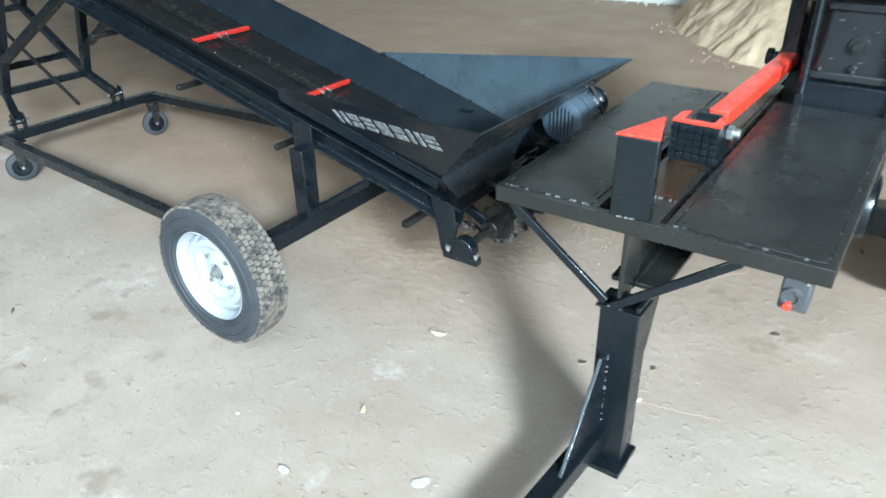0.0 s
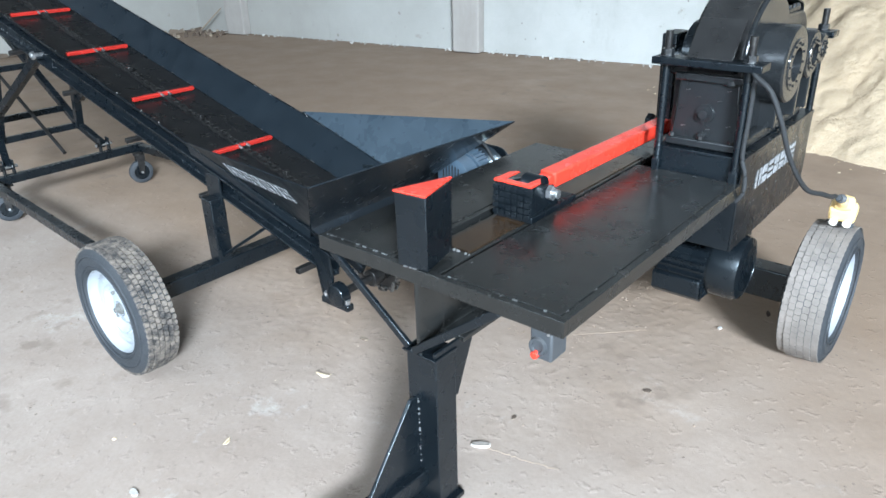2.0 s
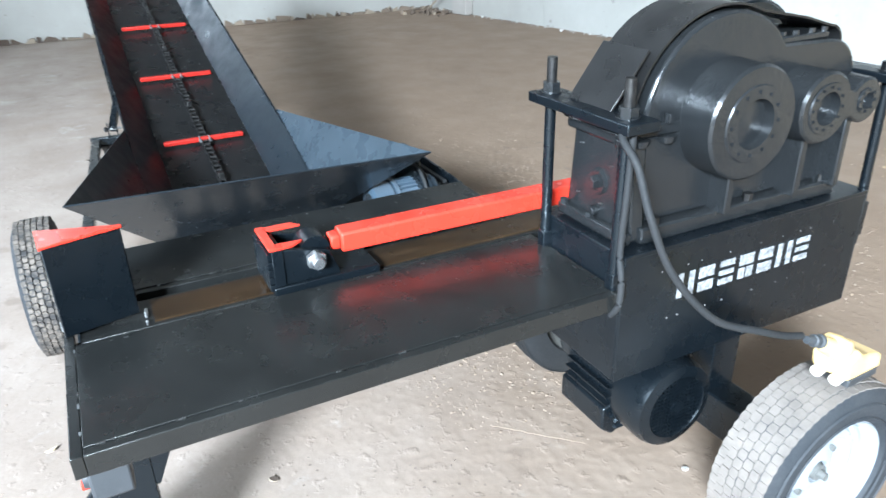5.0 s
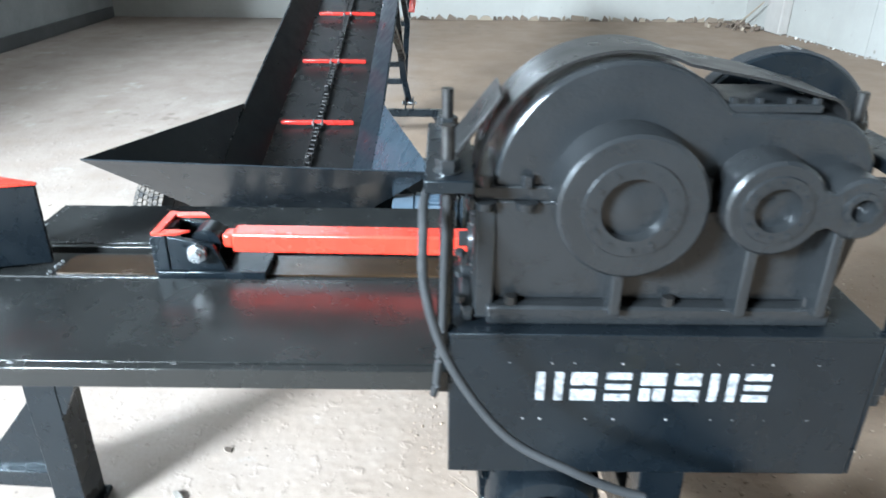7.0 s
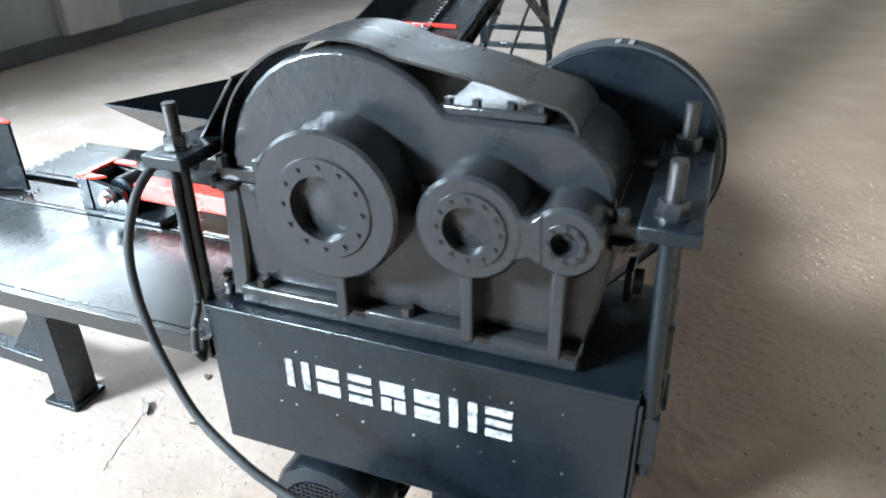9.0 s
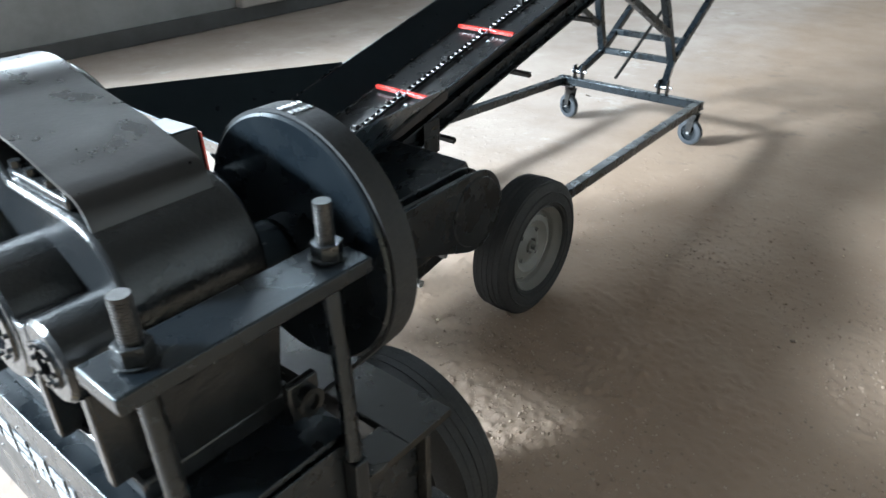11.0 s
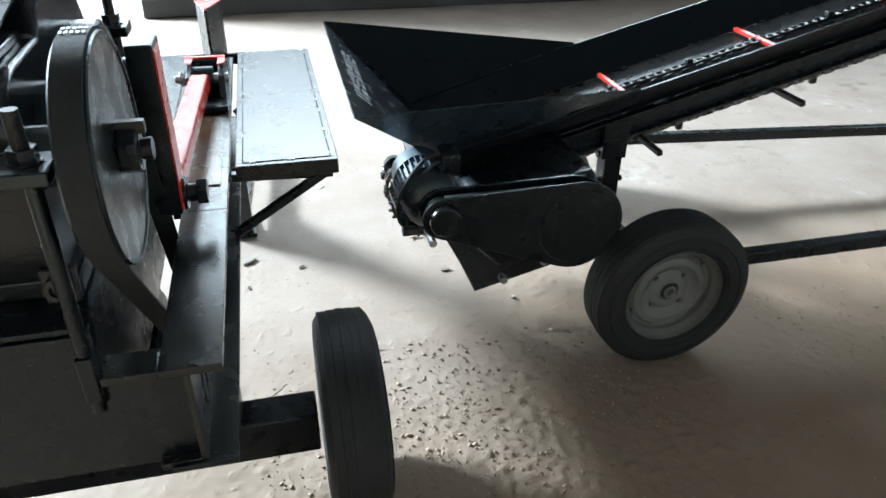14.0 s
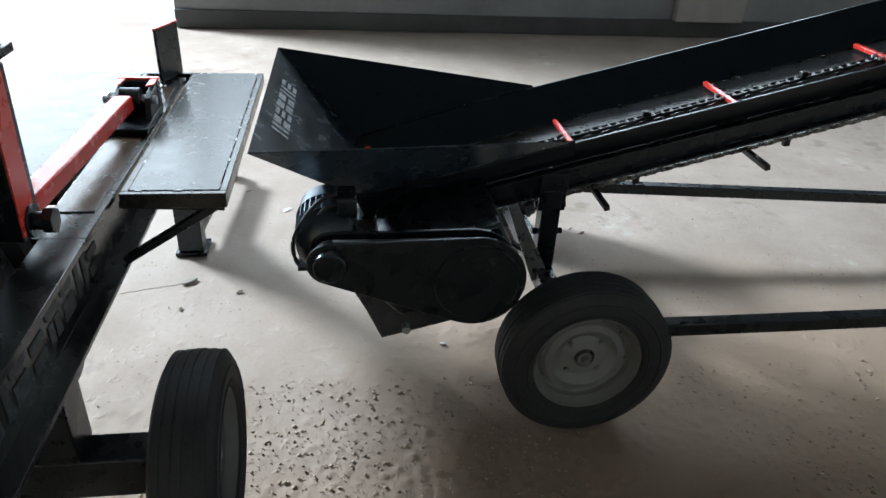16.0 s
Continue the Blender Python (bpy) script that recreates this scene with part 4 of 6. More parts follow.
bm = B()
plate(bm, [(0.268, 2.866, 1.214), (0.418, 2.866, 1.214), (0.418, 2.956, 1.333), (0.268, 2.956, 1.333)], 0.006)
part("guard_stay", bm, GUARD, splitter, "flat black plate propping the guard", 0.001)

# clamp plates with tie rods
for y in (2.862, 3.704):
    bm = B()
    box(bm, 0.165, 0.525, y - 0.040, y + 0.045, 1.192, 1.216)
    clamp = part("clamp_bar", bm, BLACK, splitter, "black clamp bar across the gearbox", 0.003)
    for x in (0.203, 0.476):
        bm = B()
        cyl(bm, (x, y + (0.016 if y > 3 else 0.0), 0.735 if y > 3 else 0.78), (x, y, 1.20), 0.0135, n=14)
        part("tie_rod", bm, BLACK, clamp, "black tie rod")
        bm = B()
        cyl(bm, (x, y, 1.2), (x, y, 1.298), 0.0122, n=16)
        for k in range(12):
            lathe(bm, [(-0.0018, 0.0118), (0, 0.0127), (0.0018, 0.0118)], (x, y, 1.245 + 0.0042 * k), "z", 14)
        part("threaded_end", bm, DARKSTEEL, clamp, "threaded stud end")
        part("clamp_nut", hexnut(B(), (x, y, 1.217), (x, y, 1.240), 0.022), CAST, clamp, bevel=0.001)
        part("washer", cyl(B(), (x, y, 1.2165), (x, y, 1.2195), 0.026, n=20), CAST, clamp)
    for x in (0.203, 0.476):
        part("rod_lug", box(B(), x - 0.014, x + 0.014, y + 0.002 if y > 3 else y - 0.014, y + 0.030 if y > 3 else y + 0.014, 0.76, 0.86), BLACK, clamp, bevel=0.003)

# flywheel pulley and its shaft
bm = B()
lathe(bm, [(0.098, 0.0), (0.098, 0.186), (0.095, 0.190), (0.095, 0.195), (0.098, 0.198), (0.148, 0.198), (0.152, 0.194), (0.152, 0.0)], (0, C3, CZ), "x", 72)
cyl(bm, (0.151, C3, CZ), (0.180, C3, CZ), 0.050, n=32)
fly = part("flywheel", bm, BLACK, splitter, "large black flat-faced belt flywheel", 0.0, 35)
part("input_shaft", cyl(B(), (0.064, C3, CZ), (0.26, C3, CZ), 0.028, n=24), BLACK, fly)
part("shaft_nut", hexnut(B(), (0.066, C3, CZ), (0.098, C3, CZ), 0.044), BLACK, fly, bevel=0.003)
part("shaft_end", cyl(B(), (0.046, C3, CZ), (0.066, C3, CZ), 0.020, 0.018, 16), DARKSTEEL, fly)
part("shaft_key", box(B(), 0.052, 0.098, C3 - 0.008, C3 + 0.008, CZ + 0.030, CZ + 0.052), DARKSTEEL, fly)
for cy, r, end in ((C1, 0.128, 0.168), (C2, 0.080, 0.173), (C3, 0.052, 0.186)):
    bm = lathe(B(), [(0.240, r * 1.02), (end + 0.005, r), (end, r - 0.006), (end, r * 0.55), (end + 0.010, r * 0.52), (end + 0.010, 0.0)], (0, cy, CZ), "x", 44)
    part("rear_boss", bm, SHEET, gear, "round bearing boss on the flywheel side")
for y in (3.31, 3.455, 3.568):
    part("flange_bolt", hexnut(B(), (0.214, y, 1.178), (0.214, y, 1.200), 0.013), SHEET, gear, bevel=0.001)
bm = box(B(), 0.200, 0.258, 3.632, 3.648, 0.925, 0.995)
part("plug_collar", bm, CAST, gear, "square collar round the drain plug", 0.004)
part("drain_plug", lathe(B(), [(0.0, 0.0), (0.0, 0.013), (0.008, 0.015), (0.008, 0.024), (-0.02, 0.024)], (0.229, 3.656, 0.960), "y", 24), CAST, gear)

# drive motor under the bed
MY, MZ, MR = 3.085, 0.418, 0.122
bm = B()
lathe(bm, [(0.185, 0.0), (0.185, 0.085), (0.200, MR), (0.40, MR), (0.40, MR - 0.003), (0.402, MR + 0.006), (0.485, MR + 0.006), (0.505, MR - 0.002), (0.512, 0.092), (0.508, 0.090), (0.500, 0.088), (0.498, 0.0)], (0, MY, MZ), "x", 48)
motor = part("motor", bm, BLACK, splitter, "black electric motor with a fan grille")
for i in range(30):
    t = 2 * math.pi * i / 30
    c, s = math.cos(t), math.sin(t)
    part("fin", bar(B(), (0.21, MY + c * (MR + 0.006), MZ + s * (MR + 0.006)), (0.39, MY + c * (MR + 0.006), MZ + s * (MR + 0.006)), 0.004, 0.020, (0, c, s)), BLACK, motor)
bm = B()
for i in range(-7, 8):
    d = i * 0.0118
    hlf = math.sqrt(max(0.0, 0.088 ** 2 - d * d))
    bar(bm, (0.5095, MY + d, MZ - hlf), (0.5095, MY + d, MZ + hlf), 0.0035, 0.003, (1, 0, 0))
    bar(bm, (0.5105, MY - hlf, MZ + d), (0.5105, MY + hlf, MZ + d), 0.0035, 0.003, (1, 0, 0))
cyl(bm, (0.505, MY, MZ), (0.514, MY, MZ), 0.02, n=20)
part("fan_grille", bm, BLACK, motor, "round fan grille")
part("terminal_box", box(B(), 0.20, 0.33, MY + 0.085, MY + 0.15, MZ - 0.02, MZ + 0.075), BLACK, motor, bevel=0.006)
for x0 in (0.215, 0.345):
    part("motor_hanger", box(B(), x0, x0 + 0.035, MY - 0.06, MY + 0.06, MZ + MR + 0.012, 0.566), BLACK, motor, bevel=0.002)
bm = B()
prism(bm, [(2.948, 0.375), (3.030, 0.395), (3.030, 0.295), (2.985, 0.276), (2.948, 0.305)], "x", 0.195, 0.385)
box(bm, 0.188, 0.392, 2.990, 3.100, 0.292, 0.304)
part("motor_foot", bm, BLACK, motor, "cast foot under the motor", 0.006)
part("mount_plate", box(B(), 0.205, 0.470, 2.962, 2.974, 0.535, 0.566), BLACK, motor, "black hanging mount plate", 0.002)
PR = 0.068
bm = B()
lathe(bm, [(0.096, 0.0), (0.096, PR + 0.006), (0.100, PR + 0.006), (0.102, PR), (0.148, PR), (0.150, PR + 0.006), (0.154, PR + 0.006), (0.154, 0.0)], (0, MY, MZ), "x", 40)
part("motor_pulley", bm, BLACK, splitter, "black motor pulley")
part("motor_shaft", cyl(B(), (0.086, MY, MZ), (0.20, MY, MZ), 0.018, n=16), DARKSTEEL, splitter)
# flat belt round flywheel and motor pulley, through the slot
dy, dz = MY - C3, MZ - CZ
reach, head = math.hypot(dy, dz), math.atan2(dz, dy)
lean = math.acos((0.1985 - PR) / reach)
loop = [(0.1985, C3, CZ, head + lean + (2 * math.pi - 2 * lean) * i / 40) for i in range(41)] + [(PR + 0.0005, MY, MZ, head - lean + 2 * lean * i / 16) for i in range(17)]
bm, rings = B(), []
for r, cy, cz, t in loop:
    rings.append([bm.verts.new((x, cy + (r + q) * math.cos(t), cz + (r + q) * math.sin(t))) for x, q in ((0.101, 0.0), (0.145, 0.0), (0.145, 0.005), (0.101, 0.005))])
for i, a in enumerate(rings):
    b = rings[(i + 1) % len(rings)]
    for j in range(4):
        bm.faces.new((a[j], a[(j + 1) % 4], b[(j + 1) % 4], b[j]))
belt = part("drive_belt", bm, RUBBER, splitter, "flat black drive belt")
for i in range(5):
    t = math.pi / 2 - 0.03
    x = 0.107 + 0.0085 * i
    for d in (-0.035, 0.035):
        part("belt_staple", bar(B(), (x, C3 + 0.205 * math.cos(t + d), CZ + 0.205 * math.sin(t + d)), (x, C3 + 0.205 * math.cos(t + d * 2.2), CZ + 0.205 * math.sin(t + d * 2.2)), 0.004, 0.002), STEEL, belt)

# axle, column, wheels
WY, WR = 3.352, 0.281
bm = B()
box(bm, -0.185, 0.70, WY - 0.05, WY + 0.05, 0.205, 0.332)
part("axle", bm, BLACK, splitter, "black square axle tube", 0.006)
bm = B()
box(bm, 0.005, 0.10, WY - 0.055, WY + 0.055, 0.329, 0.566)
part("column", bm, BLACK, splitter, "black column between axle and beam", 0.004)
bm = B()
box(bm, 0.335, 0.42, WY - 0.05, WY + 0.05, 0.329, 0.566)
part("column", bm, BLACK, splitter, "black column between axle and bed", 0.004)
wheel(splitter, (0.725, WY, WR), "x", 1, WR, 0.170, RIM_WHITE, RUBBER_DUST, RUBBER_SIDE, "blocks")
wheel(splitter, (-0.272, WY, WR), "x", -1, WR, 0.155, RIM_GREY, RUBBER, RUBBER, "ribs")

# front leg with foot, gusset and drawbar
bm = B()
prism(bm, [(-0.005, 1.745), (0.104, 1.745), (0.104, 1.832), (-0.005, 1.832)], "z", 0.018, 0.540)
leg = part("front_leg", bm, BLACK, splitter, "black steel front leg", 0.003)
bm = B()
box(bm, -0.020, 0.118, 1.705, 1.845, 0.0, 0.018)
part("foot_plate", bm, BLACK, leg, "black foot plate", 0.002)
part("joint_plate", box(B(), -0.016, 0.108, 1.738, 1.836, 0.540, 0.548), BLACK, leg, "small plate where the struts meet the leg", 0.002)
bm = B()
prism(bm, [(1.745, 0.549), (1.832, 0.549), (1.832, 0.38), (1.842, 0.38), (1.915, 0.549), (1.945, 0.5655), (1.745, 0.5655)], "x", 0.092, 0.103)
part("gusset", bm, BLACK, leg, "black flared side plate between leg and beam", 0.002)
bm = dashes(B(), (-0.006, 1.7435, 0.549), (0.10, 1.7435, 0.549), (0.004, 0.03))
part("weld_bead", bm, STEEL, leg, "bright weld runs")
bm = B()
prism(bm, [(1.745, 0.395), (1.745, 0.13), (1.50, 0.13), (1.52, 0.15), (1.715, 0.395)], "x", 0.018, 0.030)
part("gusset", bm, BLACK, leg, "black triangular gusset", 0.002)
beads(bm := B(), (0.034, 1.743, 0.16), (0.034, 1.743, 0.40), 0.017, 0.0032)
part("weld_bead", bm, STEEL, leg, "bright welds")
bm = B()
bar(bm, (0.03, 1.77, 0.105), (-0.02, 0.98, 0.10), 0.06, 0.06)
draw = part("drawbar", bm, BLACK, splitter, "black square drawbar", 0.004)
bm = B()
box(bm, -0.05, 0.01, 0.93, 0.99, 0.0, 0.07)
part("drawbar_foot", bm, BLACK, draw, "", 0.004)

# switch box under the table
bm = B()
box(bm, 0.408, 0.470, 1.742, 1.812, 0.688, TOP - 0.0475)
sw = part("switch_box", bm, GREY, splitter, "grey switch box with a red button", 0.006)
part("button_ring", lathe(B(), [(0.0, 0.024), (-0.010, 0.022), (-0.010, 0.015), (-0.004, 0.014), (-0.004, 0.0)], (0.434, 1.742, 0.726), "y", 28), GREY, sw, "round grey switch ring")
part("button", cyl(B(), (0.430, 1.744, 0.704), (0.430, 1.726, 0.704), 0.010, n=20), RED, sw, "red stop button", 0.002)
part("box_screw", cyl(B(), (0.460, 1.743, 0.765), (0.460, 1.7395, 0.765), 0.004, n=10), STEEL, sw)
# cable
bm = tube(B(), [(0.478, 2.90, 1.185), (0.490, 2.855, 1.200), (0.508, 2.825, 1.185), (0.562, 2.822, 1.142), (0.606, 2.826, 1.052), (0.640, 2.870, 0.928), (0.680, 2.966, 0.812), (0.714, 3.078, 0.766), (0.724, 3.150, 0.738), (0.730, 3.200, 0.726)], 0.0085)
part("cable", bm, RUBBER, splitter, "black power cable")
bm = tube(B(), [(0.497, 2.862, 1.19), (0.498, 2.858, 1.05), (0.496, 2.856, 0.92), (0.515, 2.85, 0.86), (0.520, 2.845, 0.80), (0.500, 2.84, 0.765)], 0.008)
part("cable", bm, RUBBER, splitter, "black cable tied to the rod")

# plug lying on the tyre
plug = root("power_plug", (0.745, 3.38, 0.567), "yellow industrial power plug lying on the tyre", "power plug")
bm = B()
prism(bm, [(3.375, 0.592), (3.517, 0.590), (3.512, 0.632), (3.475, 0.638), (3.425, 0.648), (3.395, 0.672), (3.35, 0.645), (3.36, 0.61)], "x", 0.700, 0.790)
part("plug_body", bm, YELLOW, plug, "yellow plastic plug housing", 0.010)
bm = lathe(B(), [(-0.034, 0.0), (-0.034, 0.016), (-0.026, 0.027), (0.0, 0.031), (0.026, 0.027), (0.034, 0.016), (0.034, 0.0)], (0.745, 3.366, 0.668), "x", 28)
part("plug_dome", bm, YELLOW, plug, "rounded yellow cable entry", 0.002)
part("entry_sleeve", cyl(B(), (0.742, 3.350, 0.672), (0.738, 3.302, 0.698), 0.022, 0.017, 20), YELLOW, plug, bevel=0.002)
bm = B()
box(bm, 0.702, 0.788, 3.385, 3.512, 0.571, 0.592)
part("plug_base", bm, GREY, plug, "grey worn base of the plug", 0.003)
for x in (0.722, 0.767):
    part("socket_cap", cyl(B(), (x, 3.386, 0.600), (x, 3.352, 0.592), 0.0145, n=20), CREAM, plug, "round white socket cap", 0.003)
bm = lathe(B(), [(0.0, 0.0), (0.0, 0.017), (0.007, 0.017), (0.009, 0.0125), (0.018, 0.0125), (0.020, 0.015), (0.027, 0.015), (0.029, 0.011), (0.050, 0.009), (0.050, 0.0)], (0, 0, 0), "z", 18)
bmesh.ops.transform(bm, matrix=Matrix.Translation((0.738, 3.304, 0.698)) @ frame_to((0, 0, 0), (-0.01, -0.05, 0.014)).to_4x4(), verts=bm.verts[:])
part("cable_gland", bm, GREY, plug, "ribbed grey cable gland")
plug.location.y -= 0.062
plug.rotation_euler = (radians(-4), 0, radians(6))

# ---- chain conveyor ----
K, CY = 0.267, 2.289


def bed_z(x):
    return 0.741 + K * (-1.494 - x)


TAIL, HEAD = -0.66, -5.4
SLOPE = Vector((-1, 0, K)).normalized()
RISE = Vector((K, 0, 1)).normalized()
conveyor = root("conveyor", (-2.2, CY, 0), "black chain conveyor with red flights and a hopper", "conveyor")


def on_bed(x, y, lift):
    return Vector((x, y, bed_z(x))) + RISE * lift


# bed and side channels
bm = B()
bar(bm, on_bed(TAIL, CY, -0.006), on_bed(HEAD, CY, -0.006), 0.38, 0.006, RISE)
part("bed_sheet", bm, BED, conveyor, "black worn bed sheet of the conveyor")
for s in (-1, 1):
    bm = B()
    ends = []
    for x in (TAIL, HEAD):
        ends.append([bm.verts.new(on_bed(x, CY + s * d, l)) for d, l in ((0.192, 0.0), (0.232, 0.0), (0.232, -0.008), (0.198, -0.008), (0.198, -0.080), (0.232, -0.080), (0.232, -0.088), (0.192, -0.088))])
    bm.faces.new(ends[0]), bm.faces.new(ends[1][::-1])
    for i in range(8):
        bm.faces.new((ends[0][i], ends[1][i], ends[1][(i + 1) % 8], ends[0][(i + 1) % 8]))
    part("side_channel", bm, BLACK, conveyor, "black steel side channel", 0.002)
    bm = B()
    x0 = -0.72
    plate(bm, [on_bed(x0, CY + s * 0.190, 0.0), on_bed(HEAD, CY + s * 0.190, 0.0), on_bed(HEAD, CY + s * 0.300, 0.120), on_bed(x0, CY + s * 0.300, 0.120)], 0.004)
    wall = part("side_board", bm, SHEET_SHADED, conveyor, "blue-black flared side board", 0.001)
    bm = bar(B(), on_bed(x0, CY + s * 0.3015, 0.1225), on_bed(HEAD, CY + s * 0.3015, 0.1225), 0.009, 0.004, RISE)
    part("board_rim", bm, BLACK, wall, "narrow glossy rim of the board", 0.001)
    bm = B()
    beads(bm, on_bed(x0, CY + s * 0.298, 0.125), on_bed(HEAD, CY + s * 0.298, 0.125), 0.17, 0.0034)
    dashes(bm, on_bed(x0, CY + s * 0.187, 0.005), on_bed(HEAD, CY + s * 0.187, 0.005), (0.03, 0.2))
    part("weld_bead", bm, CHAIN, wall, "small pale welds")

# hopper of three flared sheets on top of the side boards
LIP = {-1: Vector((-0.395, 1.765, 0.938)), 1: Vector((-0.385, 2.824, 0.912))}
KINK = {s: on_bed(-1.455, CY + s * 0.306, 0.130) for s in (-1, 1)}
TOE = {s: on_bed(-0.735, CY + s * 0.285, 0.112) for s in (-1, 1)}
FLOOR_TOE = {s: on_bed(-0.70, CY + s * 0.19, 0.01) for s in (-1, 1)}
for s in (-1, 1):
    bm = B()
    plate(bm, [LIP[s], KINK[s], TOE[s]], 0.004)
    # North side gets the lit tone, south side the shaded tone.
    side = part("hopper_side", bm, SHEET_LIT if s > 0 else SHEET_SHADED, conveyor, "flared sheet side of the hopper", 0.0)
    bm = B()
    plate(bm, [KINK[s], TOE[s], on_bed(-0.735, CY + s * 0.2852, 0.07), on_bed(-1.452, CY + s * 0.2852, 0.07)], 0.003)
    part("hopper_skirt", bm, SHEET_SHADED, side)
    beads(bm := B(), TOE[s] + Vector((0, -s * 0.006, 0.004)), KINK[s], 0.045, 0.006)
    part("weld_bead", bm, BLACK, side, "weld beads along the seam")
    if s < 0:
        nrm = (TOE[s] - KINK[s]).cross(LIP[s] - KINK[s]).normalized()
        if nrm.y > 0:
            nrm = -nrm

        def on_side(x, z):
            return Vector((x, KINK[-1].y - (nrm.x * (x - KINK[-1].x) + nrm.z * (z - KINK[-1].z)) / nrm.y, z)) + nrm * 0.003
        a, b = on_side(-1.10, 0.785), on_side(-0.58, 0.812)
        along = (b - a).normalized()
        stencil(side, a, along, nrm.cross(along), (b - a).length, 0.064, WORN_DIM)
bm = B()
plate(bm, [LIP[-1], LIP[1], TOE[1], TOE[-1]], 0.004)
plate(bm, [TOE[-1], TOE[1], FLOOR_TOE[1], FLOOR_TOE[-1]], 0.004)
front = part("hopper_front", bm, SHEET, conveyor, "sloping front sheet of the hopper", 0.0)
fd = (LIP[1] - LIP[-1]).normalized()
down = ((TOE[1] + TOE[-1]) / 2 - (LIP[1] + LIP[-1]) / 2).normalized()
face = fd.cross(down).normalized()
face = -face if face.z < 0 else face
stencil(front, LIP[1] - fd * 0.27 + down * 0.115 + face * 0.003, -fd, -down, 0.50, 0.065, STENCIL)

# flights on the chain
PITCH = 0.597
for i in range(-1, 7):
    x = -1.494 - PITCH * i
    a, b = on_bed(x, CY - 0.165, 0.016), on_bed(x, CY + 0.162, 0.016)
    f = part("flight", bar(B(), a, b, 0.018, 0.018, SLOPE), DULL_RED, conveyor, "red painted flight bar", 0.003)
    for d in (-0.02, 0.02):
        part("flight_bolt", cyl(B(), on_bed(x - 0.012, CY + d, 0.02), on_bed(x + 0.025, CY + d, 0.02), 0.006, n=8), STEEL, f)
    xu = -1.575 - 0.606 * (i - 1)
    if xu < -1.0 and i < 6:
        part("flight", bar(B(), on_bed(xu, CY - 0.165, -0.242), on_bed(xu, CY + 0.162, -0.242), 0.024, 0.022, SLOPE), DARKSTEEL, conveyor, "dark returning flight bar", 0.003)
part("flight", bar(B(), (-0.745, CY - 0.165, 0.640), (-0.745, CY + 0.162, 0.640), 0.022, 0.022), RED, conveyor, "red painted flight bar", 0.003)


def chain(name, lift, x0, x1, y, material, big):
    """A roller chain: plates in pairs, wide and narrow by turns, with rollers and open gaps between."""
    bm = B()
    n = int(abs(x1 - x0) / 0.0335)
    for i in range(n):
        xa, xb = x0 + (x1 - x0) * (i - 0.12) / n, x0 + (x1 - x0) * (i + 1.12) / n
        w = (0.0145 if i % 2 else 0.0105) * big
        for d in (-w, w):
            bar(bm, on_bed(xa, y + d, lift), on_bed(xb, y + d, lift), 0.0036, 0.013 * big, RISE)
        xm = x0 + (x1 - x0) * i / n
        cyl(bm, on_bed(xm, y - 0.016 * big, lift), on_bed(xm, y + 0.016 * big, lift), 0.0068 * big, n=8)
    return part(name, bm, material, conveyor, "worn steel roller chain")


chain("chain", 0.011, TAIL - 0.02, HEAD, CY, DARKSTEEL, 1.0)
chain("chain", -0.218, -0.80, HEAD, CY, CHAIN, 1.35)
for i in range(-1, 7):
    x = -1.494 - PITCH * (i + 0.5)
    part("chain_lug", bar(B(), on_bed(x, CY, 0.014), on_bed(x - 0.004, CY, 0.036), 0.022, 0.024, SLOPE), DARKSTEEL, conveyor, bevel=0.003)
    if x > -4.6:
        part("chain_lug", bar(B(), on_bed(x + 0.05, CY, -0.224), on_bed(x + 0.056, CY, -0.258), 0.022, 0.026, SLOPE), DARKSTEEL, conveyor, bevel=0.003)


def chain_bend(pts):
    """The chain where it turns round the tail sprocket."""
    bm = B()
    path = [Vector(p) for p in pts]
    for i, (p, q) in enumerate(zip(path, path[1:])):
        n = max(1, round((q - p).length / 0.030))
        for j in range(n):
            a, b = p.lerp(q, j / n), p.lerp(q, (j + 1.2) / n)
            out = Vector((q.z - p.z, 0, p.x - q.x)).normalized()
            for d in (-0.012, 0.012) if j % 2 else (0.0,):
                bar(bm, a + Vector((0, d, 0)), b + Vector((0, d, 0)), 0.006 if d else 0.014, 0.018 if d else 0.013, out)
            cyl(bm, b + Vector((0, -0.016, 0)), b + Vector((0, 0.016, 0)), 0.006, n=8)
    return part("chain_bend", bm, CHAIN, conveyor, "worn chain round the tail sprocket")


chain_bend([on_bed(-0.68, CY, 0.010), (-0.600, CY, 0.512), (-0.562, CY, 0.45), (-0.555, CY, 0.385), (-0.585, CY, 0.322), (-0.650, CY, 0.305), (-0.81, CY, 0.338)])

# tail shaft with sprockets and bearings
TX, TZ = -0.632, 0.385


def sprocket(name, c, r, teeth, w, parent):
    bm = B()
    prof = []
    for i in range(teeth):
        t = 2 * math.pi * i / teeth
        for dt, rr in ((0.0, r * 0.90), (0.30, r * 0.90), (0.45, r * 1.04), (0.60, r * 1.04), (0.75, r * 0.90)):
            tt = t + dt * 2 * math.pi / teeth
            prof.append((c[0] + rr * math.cos(tt), c[2] + rr * math.sin(tt)))
    prism(bm, prof, "y", c[1] - w / 2, c[1] + w / 2)
    cyl(bm, (c[0], c[1] - w * 1.6, c[2]), (c[0], c[1] + w * 1.6, c[2]), r * 0.42, n=20)
    return part(name, bm, DARKSTEEL, parent, "toothed chain sprocket", 0.0)


